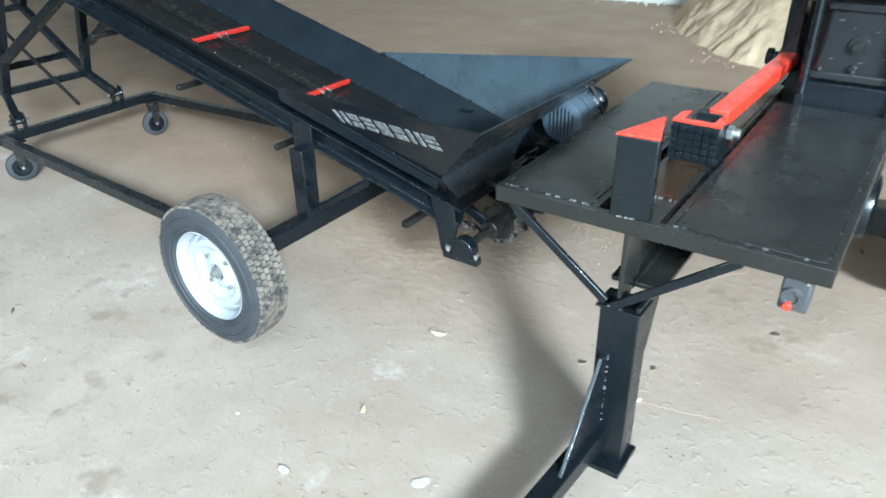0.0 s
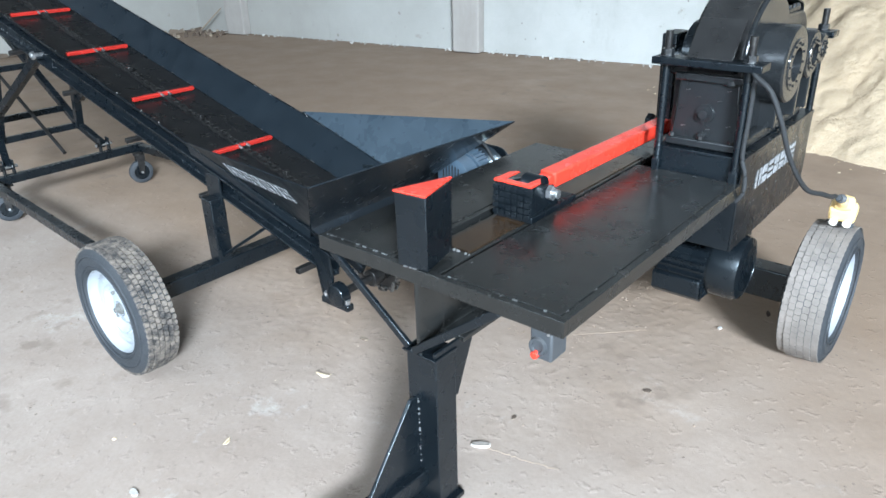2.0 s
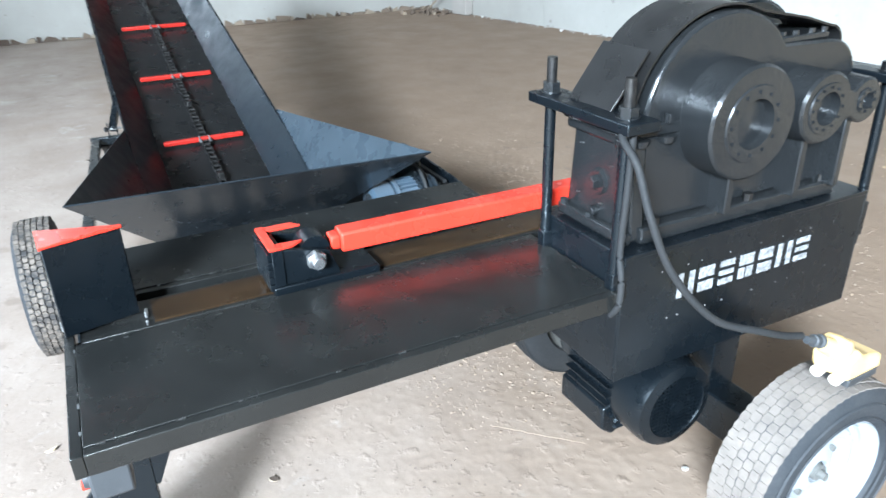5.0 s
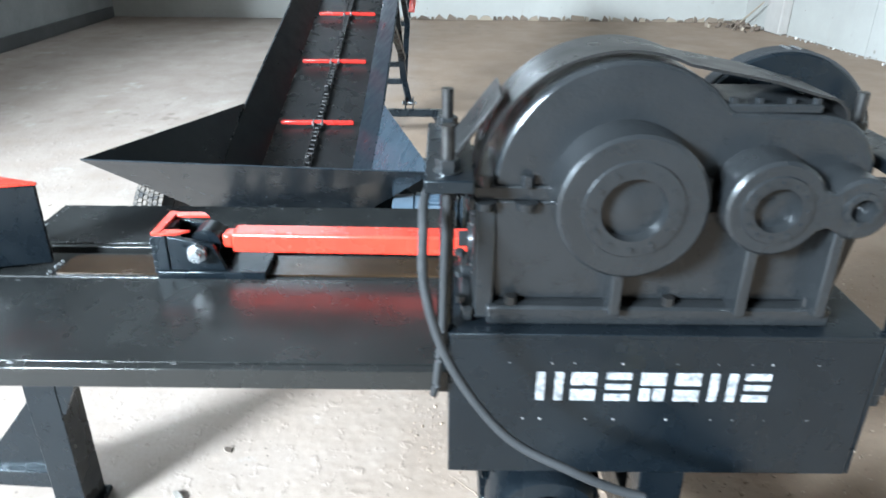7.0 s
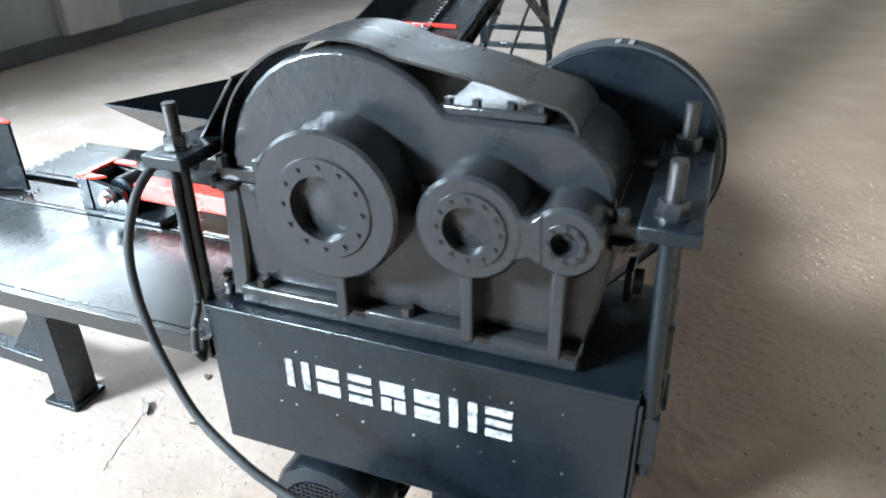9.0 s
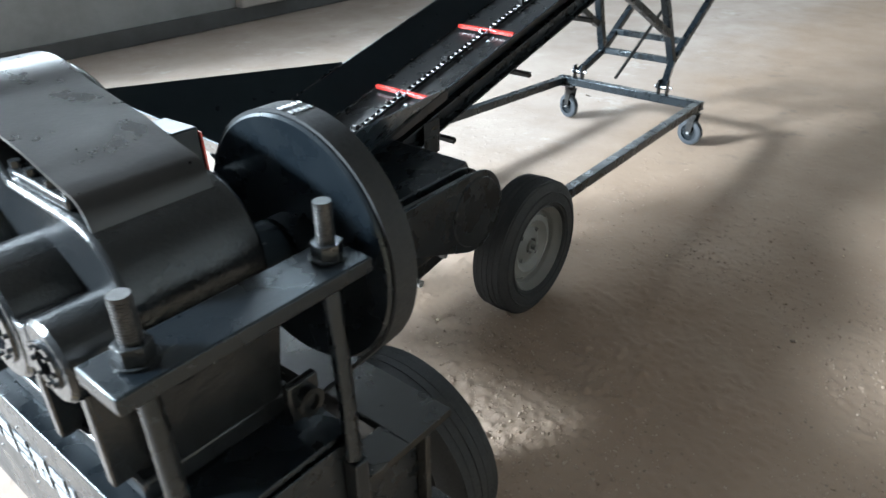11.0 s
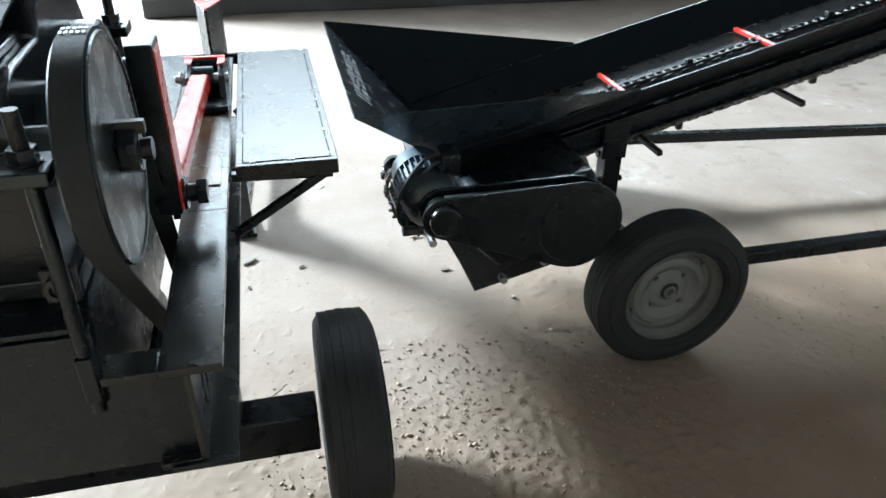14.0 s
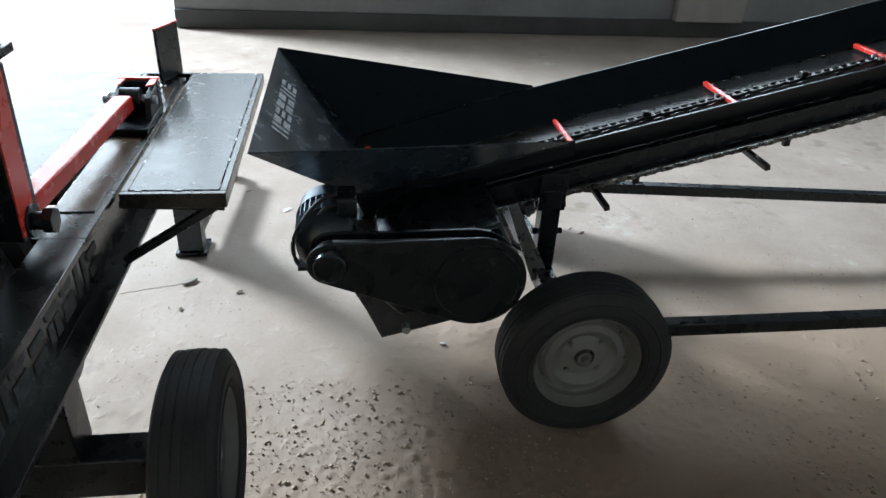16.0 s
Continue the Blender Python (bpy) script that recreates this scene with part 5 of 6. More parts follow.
shaft = part("tail_shaft", cyl(B(), (TX, CY - 0.26, TZ), (TX, CY + 0.30, TZ), 0.016, n=18), DARKSTEEL, conveyor, "tail shaft")
sprocket("sprocket", (TX + 0.0, CY, TZ), 0.074, 14, 0.012, shaft)
sprocket("sprocket", (TX, CY + 0.115, TZ), 0.085, 16, 0.012, shaft)
sprocket("sprocket", (-0.655, CY + 0.235, 0.372), 0.060, 13, 0.010, shaft)
part("jack_shaft", cyl(B(), (-0.655, CY + 0.16, 0.372), (-0.655, CY + 0.40, 0.372), 0.014, n=16), STEEL, conveyor, "bright jack shaft")
for s in (-1, 1):
    y = CY + s * 0.228
    bm = B()
    prism(bm, [(-0.785, 0.55), (-0.69, 0.53), (-0.676, 0.43), (-0.686, 0.36), (-0.728, 0.31), (-0.745, 0.345)], "y", y - 0.005, y + 0.005)
    hang = part("bearing_plate", bm, BLACK, conveyor, "black hanging bearing plate", 0.002)
    bm = B()
    lathe(bm, [(-0.024, 0.0), (-0.024, 0.028), (-0.020, 0.044), (0.020, 0.048), (0.024, 0.030), (0.024, 0.0)], (TX, y + s * 0.020, TZ), "y", 28)
    box(bm, TX - 0.085, TX + 0.06, y + s * 0.018 - 0.016, y + s * 0.018 + 0.016, TZ - 0.052, TZ - 0.026)
    bearing = part("bearing", bm, BLACK, conveyor, "black pillow-block bearing", 0.003)
    for dx in (-0.07, 0.045):
        part("bearing_bolt", hexnut(B(), (TX + dx, y + s * 0.018, TZ - 0.026), (TX + dx, y + s * 0.018, TZ - 0.010), 0.011), STEEL, bearing)
part("shaft_collar", cyl(B(), (TX, CY - 0.085, TZ), (TX, CY - 0.030, TZ), 0.034, n=24), DARKSTEEL, conveyor, "dark shaft collar", 0.003)
part("tail_crossbar", bar(B(), (-0.745, CY - 0.205, 0.50), (-0.745, CY + 0.205, 0.50), 0.05, 0.03), BLACK, conveyor, "black crossbar at the tail", 0.003)
for y in (CY - 0.12, CY + 0.10):
    part("tensioner", bar(B(), (-0.74, y, 0.49), (-0.625, y, 0.44), 0.022, 0.035), BLACK, conveyor, "chain tensioner bracket", 0.003)
bm = B()
bar(bm, (-0.945, CY - 0.19, 0.365), (-0.945, CY + 0.15, 0.365), 0.028, 0.024)
part("flight", bm, DARKSTEEL, conveyor, "dark returning flight bar", 0.002)
# drive motor, reducer and belt on the far side
mc, my0, my1, mz = -0.598, 2.685, 2.95, 0.665
bm = B()
lathe(bm, [(0.0, 0.0), (0.0, 0.072), (0.006, 0.086), (0.07, 0.090), (0.074, 0.082), (0.165, 0.082), (0.165, 0.0)], (mc, my0, mz), "y", 40)
emotor = part("drive_motor", bm, MOTOR_BLUE, conveyor, "small grey-blue electric motor with cooling fins")
# Rear half blackened to match how dark it looks against the light.
bm = lathe(B(), [(0.166, 0.0), (0.166, 0.080), (0.176, 0.090), (0.186, 0.080), (0.196, 0.090), (0.206, 0.080), (0.216, 0.090), (0.226, 0.080), (0.236, 0.088), (0.252, 0.072), (0.265, 0.03), (0.265, 0.0)], (mc, my0, mz), "y", 40)
part("motor_rear", bm, SHEET, emotor, "ribbed rear half of the motor, blackened for its backlit look")
for i in range(30):
    t = 2 * math.pi * i / 30
    c, s = math.cos(t), math.sin(t)
    part("fin", bar(B(), (mc + c * 0.086, my0 + 0.085, mz + s * 0.086), (mc + c * 0.086, my0 + 0.163, mz + s * 0.086), 0.0032, 0.016, (c, 0, s)), MOTOR_BLUE, emotor)
bm = B()
for i in range(-3, 4):
    d = i * 0.016
    hlf = math.sqrt(0.060 ** 2 - d * d)
    bar(bm, (mc + d, my0 - 0.002, mz - hlf), (mc + d, my0 - 0.002, mz + hlf), 0.004, 0.003, (0, 1, 0))
part("fan_grille", bm, DARKSTEEL, emotor)
part("motor_band", lathe(B(), [(0.0, 0.082), (0.0, 0.095), (0.014, 0.095), (0.014, 0.082)], (mc, my0 + 0.078, mz), "y", 36), MOTOR_BLUE, emotor, "raised band round the motor")
for pts in (((-0.648, 2.86, 0.790), (-0.60, 2.87, 0.792), (-0.545, 2.875, 0.740), (-0.500, 2.875, 0.648), (-0.512, 2.87, 0.568), (-0.56, 2.86, 0.552)), ((-0.640, 2.88, 0.772), (-0.60, 2.89, 0.768), (-0.552, 2.895, 0.700), (-0.540, 2.89, 0.630), (-0.565, 2.88, 0.580))):
    part("cable", tube(B(), pts, 0.007), RUBBER, emotor, "black motor cable bent in a loop")
part("terminal_box", box(B(), -0.690, -0.630, 2.80, 2.90, 0.738, 0.800), BLACK, emotor, bevel=0.006)
bm = B()
lathe(bm, [(0.0, 0.0), (0.0, 0.046), (0.010, 0.050), (0.018, 0.044), (0.026, 0.050), (0.034, 0.046), (0.034, 0.0)], (mc - 0.012, 2.965, mz - 0.008), "y", 32)
part("small_pulley", bm, DARKSTEEL, conveyor, "small belt pulley")
PBX, PBZ = -1.035, 0.585
bm = B()
lathe(bm, [(0.004, 0.0), (0.004, 0.030), (0.012, 0.035), (0.012, 0.105), (0.0, 0.108), (0.0, 0.126), (0.008, 0.130), (0.020, 0.120), (0.032, 0.130), (0.040, 0.126), (0.040, 0.108), (0.028, 0.105), (0.028, 0.035), (0.044, 0.030), (0.044, 0.0)], (PBX, 2.975, PBZ), "y", 48)
part("large_pulley", bm, BLACK, conveyor, "large black belt pulley")
bm = B()
dx, dz = mc - 0.012 - PBX, mz - 0.008 - PBZ
ang = math.atan2(dz, dx)
for sgn in (-1, 1):
    ux, uz = -math.sin(ang) * sgn, math.cos(ang) * sgn
    bar(bm, (PBX + ux * 0.126, 2.988, PBZ + uz * 0.126), (mc - 0.012 + ux * 0.052, 2.988, mz - 0.008 + uz * 0.052), 0.015, 0.009, (ux, 0, uz))
part("drive_belt", bm, RUBBER, conveyor, "black vee belt")
bm = B()
hull = [(PBX + 0.140 * math.cos(ang + radians(d)), PBZ + 0.140 * math.sin(ang + radians(d))) for d in range(80, 281, 20)] + [(mc - 0.012 + 0.062 * math.cos(ang + radians(d)), mz - 0.008 + 0.062 * math.sin(ang + radians(d))) for d in range(-80, 81, 20)]
prism(bm, hull, "y", 2.944, 2.956)
part("belt_back_plate", bm, BLACK, conveyor, "black plate behind the belt", 0.002)
bm = B()
prism(bm, [(PBX + 0.150 * math.cos(ang + radians(d)), PBZ + 0.150 * math.sin(ang + radians(d))) for d in range(80, 281, 10)] + [(mc - 0.012 + 0.066 * math.cos(ang + radians(d)), mz - 0.008 + 0.066 * math.sin(ang + radians(d))) for d in range(-80, 81, 10)], "y", 3.018, 3.026)
cover = part("belt_cover", bm, BLACK, conveyor, "flat black cover over the belt", 0.003)
part("cover_boss", cyl(B(), (mc - 0.012, 3.026, mz - 0.008), (mc - 0.012, 3.050, mz - 0.008), 0.052, 0.046, 32), BLACK, cover, bevel=0.004)
part("cover_disc", lathe(B(), [(0.0, 0.128), (0.006, 0.124), (0.006, 0.0)], (PBX, 3.026, PBZ), "y", 48), BLACK, cover)
bm = B()
prism(bm, [(-1.15, 0.44), (-0.82, 0.40), (-0.74, 0.48), (-0.76, 0.60), (-0.88, 0.68), (-1.12, 0.72), (-1.18, 0.60)], "y", 2.56, 2.92)
reducer = part("reducer", bm, BLACK, conveyor, "black worm reducer", 0.01)
part("reducer_shaft", cyl(B(), (PBX, 2.93, PBZ), (PBX, 2.99, PBZ), 0.02, n=18), DARKSTEEL, reducer)
part("reducer_cover", cyl(B(), (-1.0, 2.64, 0.56), (-1.0, 2.66, 0.56), 0.09, n=32), BLACK, reducer)
bm = B()
plate(bm, [(-0.765, 2.845, 0.262), (-0.765, 2.60, 0.262), (-1.16, 2.60, 0.435), (-1.16, 2.93, 0.435)], 0.010)
mount = part("drive_mount", bm, BLACK, conveyor, "black drive mounting plate", 0.002)
bm = B()
plate(bm, [(-0.765, 2.845, 0.262), (-0.715, 2.845, 0.375), (-0.62, 2.85, 0.56), (-0.94, 2.90, 0.60), (-1.15, 2.93, 0.44)], 0.008)
part("drive_cheek", bm, BLACK, mount, "black cheek plate", 0.002)
bm = B()
box(bm, -0.69, -0.51, 2.64, 2.90, mz - 0.104, mz - 0.090)
bar(bm, (-0.66, 2.77, mz - 0.08), (-0.80, 2.55, 0.47), 0.05, 0.01)
part("motor_shelf", bm, BLACK, conveyor, "black motor shelf", 0.002)
bm = B()
bar(bm, (-0.80, CY + 0.19, 0.50), (-0.80, 2.86, 0.47), 0.045)
bar(bm, (-1.10, CY + 0.19, 0.58), (-1.10, 2.88, 0.47), 0.045)
part("outrigger", bm, BLACK, conveyor, "black outrigger tubes", 0.003)
for p, q in (((-0.90, 2.80, 0.62), (-0.95, 2.52, 0.70)), ((-0.75, 2.86, 0.43), (-0.70, 2.62, 0.52))):
    part("brace", bar(B(), p, q, 0.03, 0.008), BLACK, conveyor, bevel=0.002)
for p in ((-0.72, 2.92, 0.60), (-0.84, 2.935, 0.35), (-0.98, 2.93, 0.40)):
    part("bolt", hexnut(B(), (p[0], p[1] - 0.03, p[2]), (p[0], p[1], p[2]), 0.014), STEEL, mount)

# axle with posts
AX = -1.395
bm = B()
bar(bm, (AX, 1.66, 0.285), (AX, 2.97, 0.285), 0.07)
part("axle", bm, BLACK, conveyor, "black square axle tube", 0.005)
for y, top in ((2.042, 0.605), (2.492, 0.640)):
    bm = B()
    box(bm, AX - 0.035, AX + 0.035, y - 0.035, y + 0.035, 0.32, top)
    post = part("post", bm, BLACK, conveyor, "black square post on the axle", 0.004)
    for z in (0.46, 0.57):
        part("post_bolt", hexnut(B(), (AX - 0.06, y, z), (AX - 0.035, y, z), 0.013), BLACK, post)
        part("post_bolt", hexnut(B(), (AX + 0.035, y, z), (AX + 0.055, y, z), 0.013), BLACK, post)
    s = -1 if y < CY else 1
    part("post_lug", box(B(), AX - 0.05, AX + 0.05, CY + s * 0.225, CY + s * 0.235, top - 0.08, bed_z(AX) - 0.01), BLACK, post, bevel=0.002)
    part("brace", bar(B(), (AX + 0.30, CY + s * 0.19, 0.53), (AX + 0.02, y, 0.34), 0.035, 0.012), BLACK, conveyor, "flat steel brace", 0.002)
wheel(conveyor, (AX, 1.583, 0.280), "y", -1, 0.280, 0.150, RIM_WHITE, RUBBER_MUD, RUBBER_SIDE, "lugs")
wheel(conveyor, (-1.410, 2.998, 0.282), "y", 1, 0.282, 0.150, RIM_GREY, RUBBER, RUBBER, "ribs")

# ground frame on casters
RX, RZ = -3.585, 0.258
RY = {-1: 1.872, 1: 2.835}
for s, y0 in ((-1, 1.72), (1, 2.90)):
    part("rail", bar(B(), (AX, y0, 0.30), (RX + 0.02, RY[s], RZ), 0.05), BLACK, conveyor, "black square rail", 0.004)
part("crossbar", bar(B(), (RX, RY[-1] - 0.03, RZ + 0.002), (RX, RY[1] + 0.03, RZ + 0.002), 0.052), BLACK, conveyor, "black crossbar over the casters", 0.004)
for y, turn in ((1.93, 72), (2.815, 80)):
    c = Vector((-3.585, y, 0.082))
    r = Matrix.Rotation(radians(turn), 3, "Z")
    bm = B()
    box(bm, RX - 0.05, RX + 0.05, y - 0.045, y + 0.045, 0.228, 0.236)
    cyl(bm, (RX, y, 0.205), (RX, y, 0.230), 0.035, n=24)
    caster = part("caster", bm, DARKSTEEL, conveyor, "swivel caster", 0.001)
    bm = B()
    for d in (-0.026, 0.026):
        q = [r @ Vector(v) for v in ((-0.016, d, 0.0), (0.016, d, 0.0), (0.040, d, 0.125), (-0.020, d, 0.125))]
        plate(bm, [c + v for v in q], 0.004)
    q = [r @ Vector(v) for v in ((-0.020, -0.028, 0.125), (0.042, -0.028, 0.125), (0.042, 0.028, 0.125), (-0.020, 0.028, 0.125))]
    plate(bm, [c + v for v in q], 0.004)
    part("fork", bm, DARKSTEEL, caster, "dark steel fork")
    prof = [(-0.020, 0.052), (-0.020, 0.072), (-0.013, 0.081), (0.013, 0.081), (0.020, 0.072), (0.020, 0.052)]
    bm = lathe(B(), prof, (0, 0, 0), "y", 36)
    bmesh.ops.transform(bm, matrix=Matrix.Translation(c) @ r.to_4x4(), verts=bm.verts[:])
    part("caster_tyre", bm, RUBBER_SIDE, caster, "grey rubber tyre")
    bm = lathe(B(), [(-0.012, 0.0), (-0.018, 0.020), (-0.010, 0.024), (-0.010, 0.050), (-0.018, 0.054), (0.018, 0.054), (0.010, 0.050), (0.010, 0.024), (0.018, 0.020), (0.012, 0.0)], (0, 0, 0), "y", 36)
    bmesh.ops.transform(bm, matrix=Matrix.Translation(c) @ r.to_4x4(), verts=bm.verts[:])
    part("caster_rim", bm, BLACK, caster)
    part("caster_axle", cyl(B(), c + r @ Vector((0, -0.034, 0)), c + r @ Vector((0, 0.034, 0)), 0.008, n=10), STEEL, caster)

# raising tower
def leg_z(x):
    return RZ + 0.072 + 0.60 * (RX - x)


JX, TOPX = -3.785, -3.49
for s, y, yb in ((-1, 2.050, 1.988), (1, 2.552, 2.598)):
    bm = B()
    for d in (-0.028, 0.028):
        box(bm, RX - 0.022, RX + 0.022, yb + d - 0.004, yb + d + 0.004, RZ + 0.02, RZ + 0.120)
    box(bm, RX - 0.022, RX + 0.022, yb - 0.032, yb + 0.032, RZ + 0.02, RZ + 0.028)
    br = part("bracket", bm, BLACK, conveyor, "black leg bracket", 0.002)
    part("bracket_bolt", cyl(B(), (RX - 0.004, yb - 0.055, RZ + 0.075), (RX - 0.004, yb + 0.055, RZ + 0.075), 0.010, n=12), STEEL, br)
    part("bracket_nut", hexnut(B(), (RX - 0.004, yb - 0.048, RZ + 0.075), (RX - 0.004, yb - 0.033, RZ + 0.075), 0.018), DARKSTEEL, br)
    part("tower_leg", bar(B(), (RX, yb, leg_z(RX)), (JX, y, leg_z(JX)), 0.042), BLACK, conveyor, "black slanting tower leg", 0.003)
    part("tower_leg", bar(B(), (JX + 0.02, y, leg_z(JX + 0.02)), (-5.35, y, leg_z(-5.35)), 0.042), BLACK, conveyor, "black slanting tower leg", 0.003)
    part("tower_post", bar(B(), (JX, y, leg_z(JX) - 0.01), (TOPX, CY + s * 0.212, bed_z(TOPX) - 0.10), 0.046, None, (0, 1, 0)), BLACK, conveyor, "black tower post", 0.003)
    part("brace", bar(B(), (-3.665, y, 0.645), (-2.90, CY + s * 0.214, bed_z(-2.90) - 0.055), 0.042, None, (0, 1, 0)), BLACK, conveyor, "black diagonal brace", 0.003)
    part("brace", bar(B(), (-4.36, y, leg_z(-4.36)), (-3.92, CY + s * 0.212, bed_z(-3.92) - 0.10), 0.042, None, (0, 1, 0)), BLACK, conveyor, "black diagonal brace", 0.003)
    pin = part("pin", cyl(B(), (-2.90, CY + s * 0.20, bed_z(-2.90) - 0.055), (-2.90, CY + s * 0.262, bed_z(-2.90) - 0.055), 0.012, n=16), STEEL, conveyor, "bright pivot bolt")
    part("pin_nut", hexnut(B(), (-2.90, CY + s * 0.240, bed_z(-2.90) - 0.055), (-2.90, CY + s * 0.256, bed_z(-2.90) - 0.055), 0.022), STEEL, pin)
for x in (JX, -3.945, -4.36):
    part("crosspiece", bar(B(), (x, 2.05, leg_z(x)), (x, 2.552, leg_z(x)), 0.038), BLACK, conveyor, "black crosspiece of the tower", 0.003)
part("jack_screw", cyl(B(), (-3.50, CY + 0.016, 0.362), (-5.15, CY + 0.016, 1.255), 0.011, n=12), DARKSTEEL, conveyor, "long thin jack screw")
part("lever", bar(B(), (-4.05, 2.60, 0.92), (-4.09, 2.62, 1.10), 0.045, 0.02), RED, conveyor, "red painted lever", 0.002)
part("brace", plate(B(), [(-1.222, 2.56, 0.60), (-1.262, 2.555, 0.60), (-1.415, 2.535, 0.29), (-1.350, 2.54, 0.27)], 0.008), STEEL, conveyor, "bare bright flat steel brace", 0.001)


# ---- loose stuff on the floor ----
def scatter(name, count, area_fn, size, material, label, category, seed, flat=0.6, slim=(0.55, 1.0)):
    rnd = random.Random(seed)
    verts, faces = [], []
    base = [(x, y, z) for x in (-0.62, 0.62) for y in (-0.62, 0.62) for z in (-0.62, 0.62)] + [(-1, 0, 0), (1, 0, 0), (0, -1, 0), (0, 1, 0), (0, 0, -1), (0, 0, 1)]
    quads = []
    for mid, ring in ((8, (0, 1, 3, 2)), (9, (4, 6, 7, 5)), (10, (0, 4, 5, 1)), (11, (2, 3, 7, 6)), (12, (0, 2, 6, 4)), (13, (1, 5, 7, 3))):
        quads += [(mid, ring[j], ring[(j + 1) % 4]) for j in range(4)]
    for _ in range(count):
        x, y = area_fn(rnd)
        s = size[0] * (size[1] / size[0]) ** (rnd.random() ** 2.2)
        rot = Euler((rnd.uniform(-0.5, 0.5), rnd.uniform(-0.5, 0.5), rnd.uniform(0, 6.3))).to_matrix()
        el = rnd.uniform(*slim)
        n0 = len(verts)
        for v in base:
            q = rot @ Vector((v[0] * s * rnd.uniform(0.75, 1.1), v[1] * s * el * rnd.uniform(0.75, 1.1), v[2] * s * flat * rnd.uniform(0.7, 1.1)))
            verts.append((x + q.x, y + q.y, q.z + s * flat * 0.10 - 0.004))
        faces += [tuple(n0 + j for j in f) for f in quads]
    me = bpy.data.meshes.new(name)
    me.from_pydata(verts, [], faces)
    me.shade_smooth()
    me.materials.append(material)
    tagged(new(name, me), label, category, kind="stuff")


def between(rnd):
    while True:
        x, y = rnd.gauss(-1.05, 0.95), rnd.gauss(3.75, 0.9)
        if -3.2 < x < -0.02 and 2.75 < y < 5.6:
            return x, y


def around(rnd):
    return rnd.uniform(-4.5, 2.6), rnd.uniform(-0.5, 6.0)


scatter("earth_clods", 13000, between, (0.0022, 0.010), CLOD, "crumbs of dry earth lying on the floor", "earth", 11, 0.24)
scatter("floor_grit", 1800, around, (0.0015, 0.0055), CLOD, "grit and crumbs lying on the floor", "grit", 12)
scatter("wood_chips", 50, around, (0.003, 0.012), CHIP, "pale wood chips lying on the floor", "wood chips", 13, 0.25)


scatter("bark_slivers", 130, around, (0.006, 0.030), BARK, "dark slivers of bark lying on the floor", "bark", 15, 0.14, (0.12, 0.5))


def heap_foot(rnd):
    t = rnd.uniform(0, 1)
    a = radians(200 + 110 * t)
    r = 2.95 + rnd.gauss(0.05, 0.14)
    return 0.9 + r * math.cos(a), 9.0 + r * math.sin(a)


scatter("spilt_sawdust", 420, heap_foot, (0.004, 0.016), CHIP, "chips spilt round the foot of the sawdust heap", "wood chips", 14, 0.4)


# ---- scraps lying about singly ----
def scrap(name, x, y, size, slim, thick, turn, material, label, category, bow=0.0, seed=0):
    """A ragged flat piece, bowed like a shaving where bow is given."""
    rnd = random.Random(seed)
    bm, n = B(), 12
    c, w = math.cos(turn), math.sin(turn)
    rings = []
    for lift in (-0.5, 0.5):
        ring = []
        for i in range(n):
            t = 2 * math.pi * i / n
            r = size * rnd.uniform(0.78, 1.12)
            u, v = r * math.cos(t), r * slim * math.sin(t)
            px, py = x + c * u - w * v, y + w * u + c * v
            ring.append(bm.verts.new((px, py, floor_height(px, py) + 0.002 + thick * (0.5 + lift) + bow * (u / size) ** 2)))
        rings.append(ring)
    bm.faces.new(rings[0][::-1])
    bm.faces.new(rings[1])
    for i in range(n):
        bm.faces.new((rings[0][i], rings[0][(i + 1) % n], rings[1][(i + 1) % n], rings[1][i]))
    thing(name, bm, material, (x, y, 0), label, category)


scrap("wood_shaving", -0.72, 2.0, 0.032, 0.16, 0.002, 0.5, CHIP, "curled pale wood shaving lying on the floor", "wood shaving", 0.018, 1)
scrap("wood_shaving", -0.69, 1.52, 0.020, 0.4, 0.003, 2.0, CHIP, "short pale wood shaving lying on the floor", "wood shaving", 0.008, 2)
scrap("bark_chip", -0.80, 2.30, 0.021, 0.45, 0.006, 0.2, BARK, "small dark bark chip lying on the floor", "bark chip", 0.0, 3)
scrap("bark_chip", -0.20, 2.15, 0.017, 0.6, 0.004, 1.0, BARK, "small dark bark chip lying on the floor", "bark chip", 0.0, 4)
# The next two flakes stand for dark damp spots in the floor.
scrap("bark_chip", 0.33, 2.70, 0.018, 0.7, 0.003, 0.4, BARK, "flat dark flake laid for a damp spot on the floor", "bark chip", 0.0, 5)
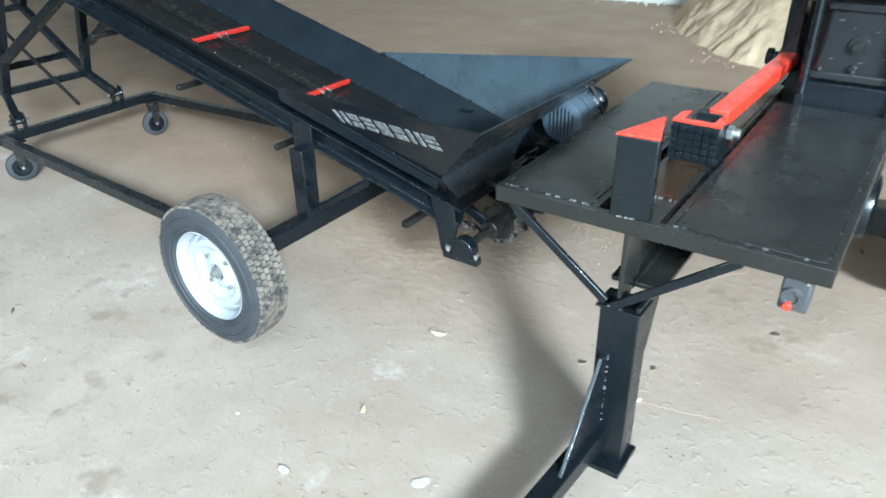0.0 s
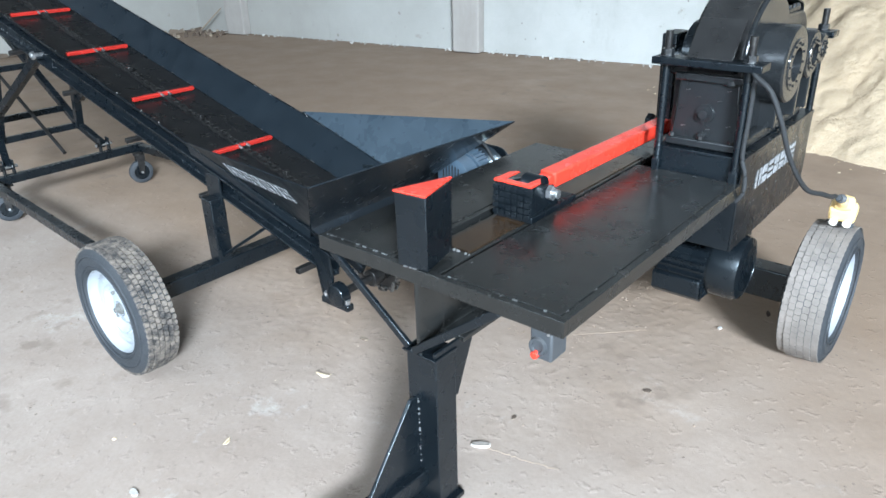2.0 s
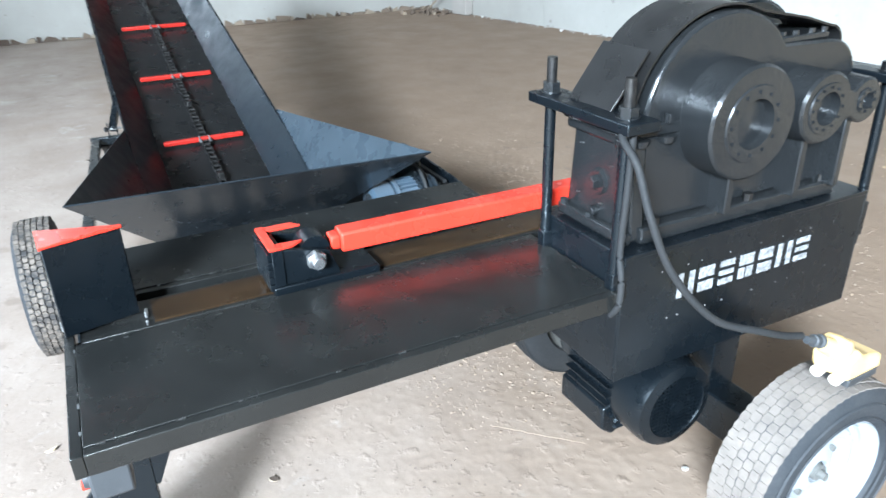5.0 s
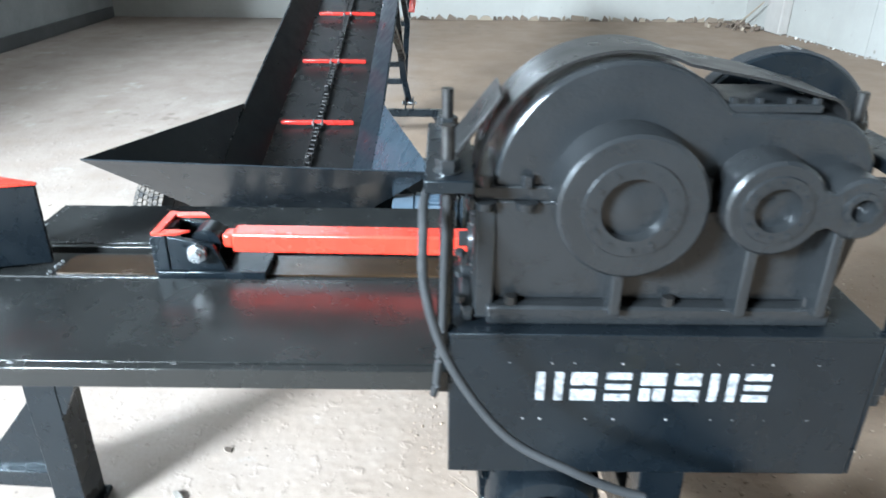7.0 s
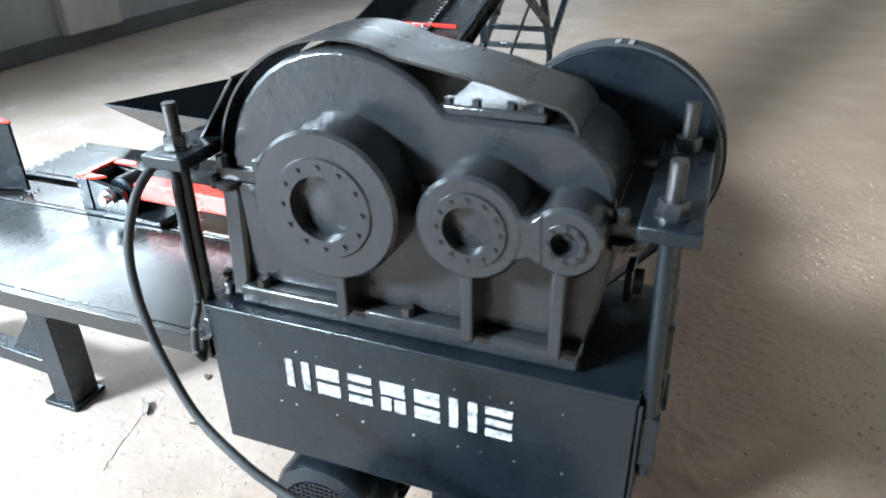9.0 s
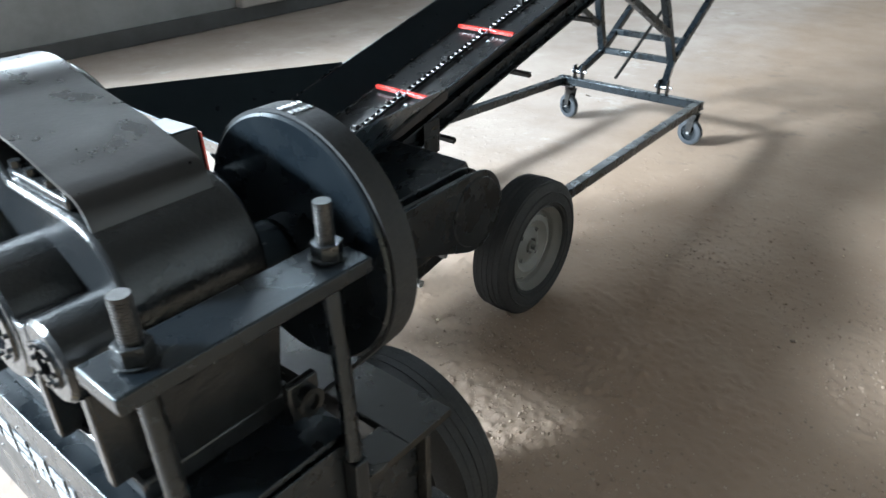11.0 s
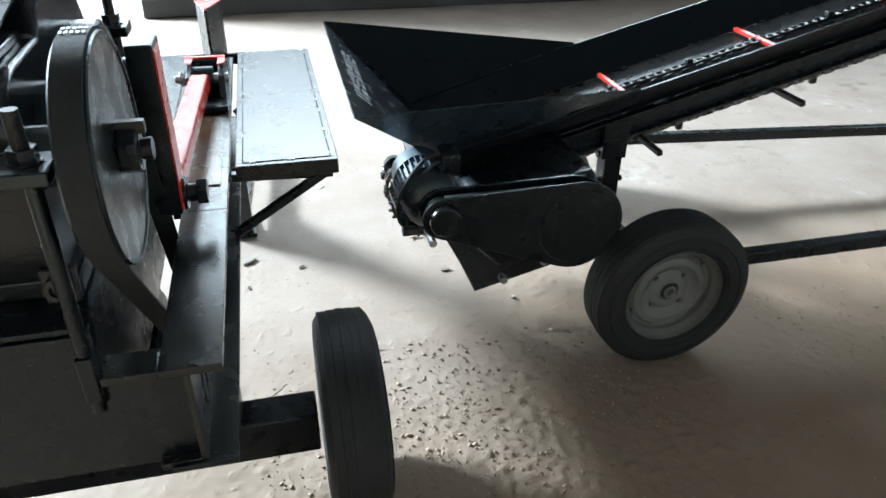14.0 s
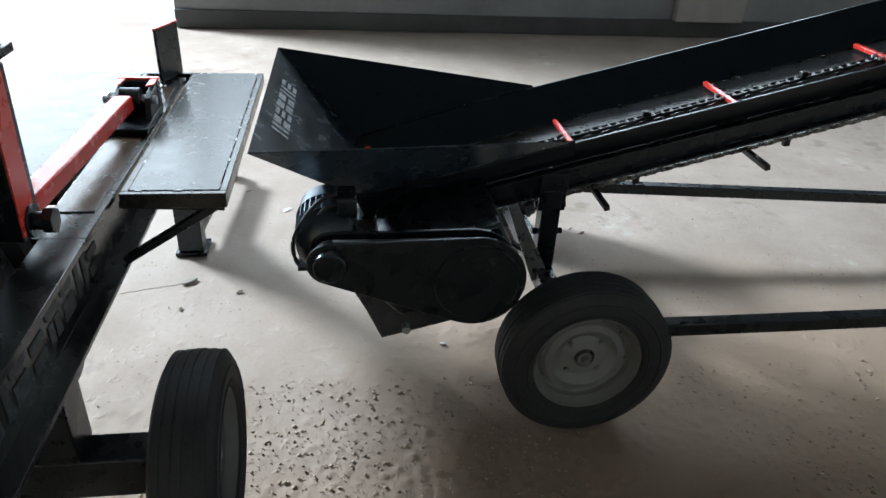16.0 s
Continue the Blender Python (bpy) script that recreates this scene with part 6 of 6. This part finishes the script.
scrap("bark_chip", 0.02, 2.26, 0.015, 0.5, 0.003, 1.7, BARK, "flat dark flake laid for a damp spot on the floor", "bark chip", 0.0, 6)
scrap("plaster_crumb", -0.72, 1.19, 0.020, 0.6, 0.007, 0.0, RUBBLE, "pale plaster crumb lying on the floor", "plaster crumb", 0.0, 7)
scrap("plaster_crumb", 0.02, 2.06, 0.034, 0.4, 0.010, 0.6, RUBBLE, "flattened pale plaster crumb lying on the floor", "plaster crumb", 0.0, 8)
scrap("plaster_crumb", 0.38, 3.31, 0.010, 0.8, 0.008, 0.6, RUBBLE, "tiny pale plaster crumb lying on the floor", "plaster crumb", 0.0, 9)
scrap("plaster_crumb", -1.02, 2.56, 0.010, 0.8, 0.008, 0.1, RUBBLE, "tiny pale plaster crumb lying on the floor", "plaster crumb", 0.0, 10)
scrap("plaster_smear", -0.35, 1.38, 0.030, 0.6, 0.002, 0.9, RUBBLE, "thin pale plaster smear trodden on the floor", "plaster smear", 0.0, 11)


def streak(a, b, width, label, seed):
    """A thin ragged ridge standing for a pale scratch between two places on the floor."""
    rnd = random.Random(seed)
    a, b = Vector(a), Vector(b)
    across = Vector((a.y - b.y, b.x - a.x)).normalized()
    bm, rows = B(), []
    n = 24
    for i in range(n + 1):
        p = a.lerp(b, i / n) + across * rnd.uniform(-0.004, 0.004)
        w = width * rnd.uniform(0.3, 1.0) * min(1.0, 0.15 + min(i, n - i) * 0.3)
        row = []
        for d, lift in ((-w, -0.002), (0.0, 0.0016), (w, -0.002)):
            q = p + across * d
            row.append(bm.verts.new((q.x, q.y, floor_height(q.x, q.y) + lift)))
        rows.append(row)
    for p, q in zip(rows, rows[1:]):
        for j in range(2):
            bm.faces.new((p[j], p[j + 1], q[j + 1], q[j]))
    tagged(finish("floor_line", bm, CLOD), label, "plaster streak", kind="stuff")


streak((0.02, 2.06), (0.29, 2.125), 0.005, "thin pale line across the floor, built as a ridge", 1)
streak((-0.10, 2.88), (0.13, 3.11), 0.003, "thin pale line across the floor, built as a ridge", 2)
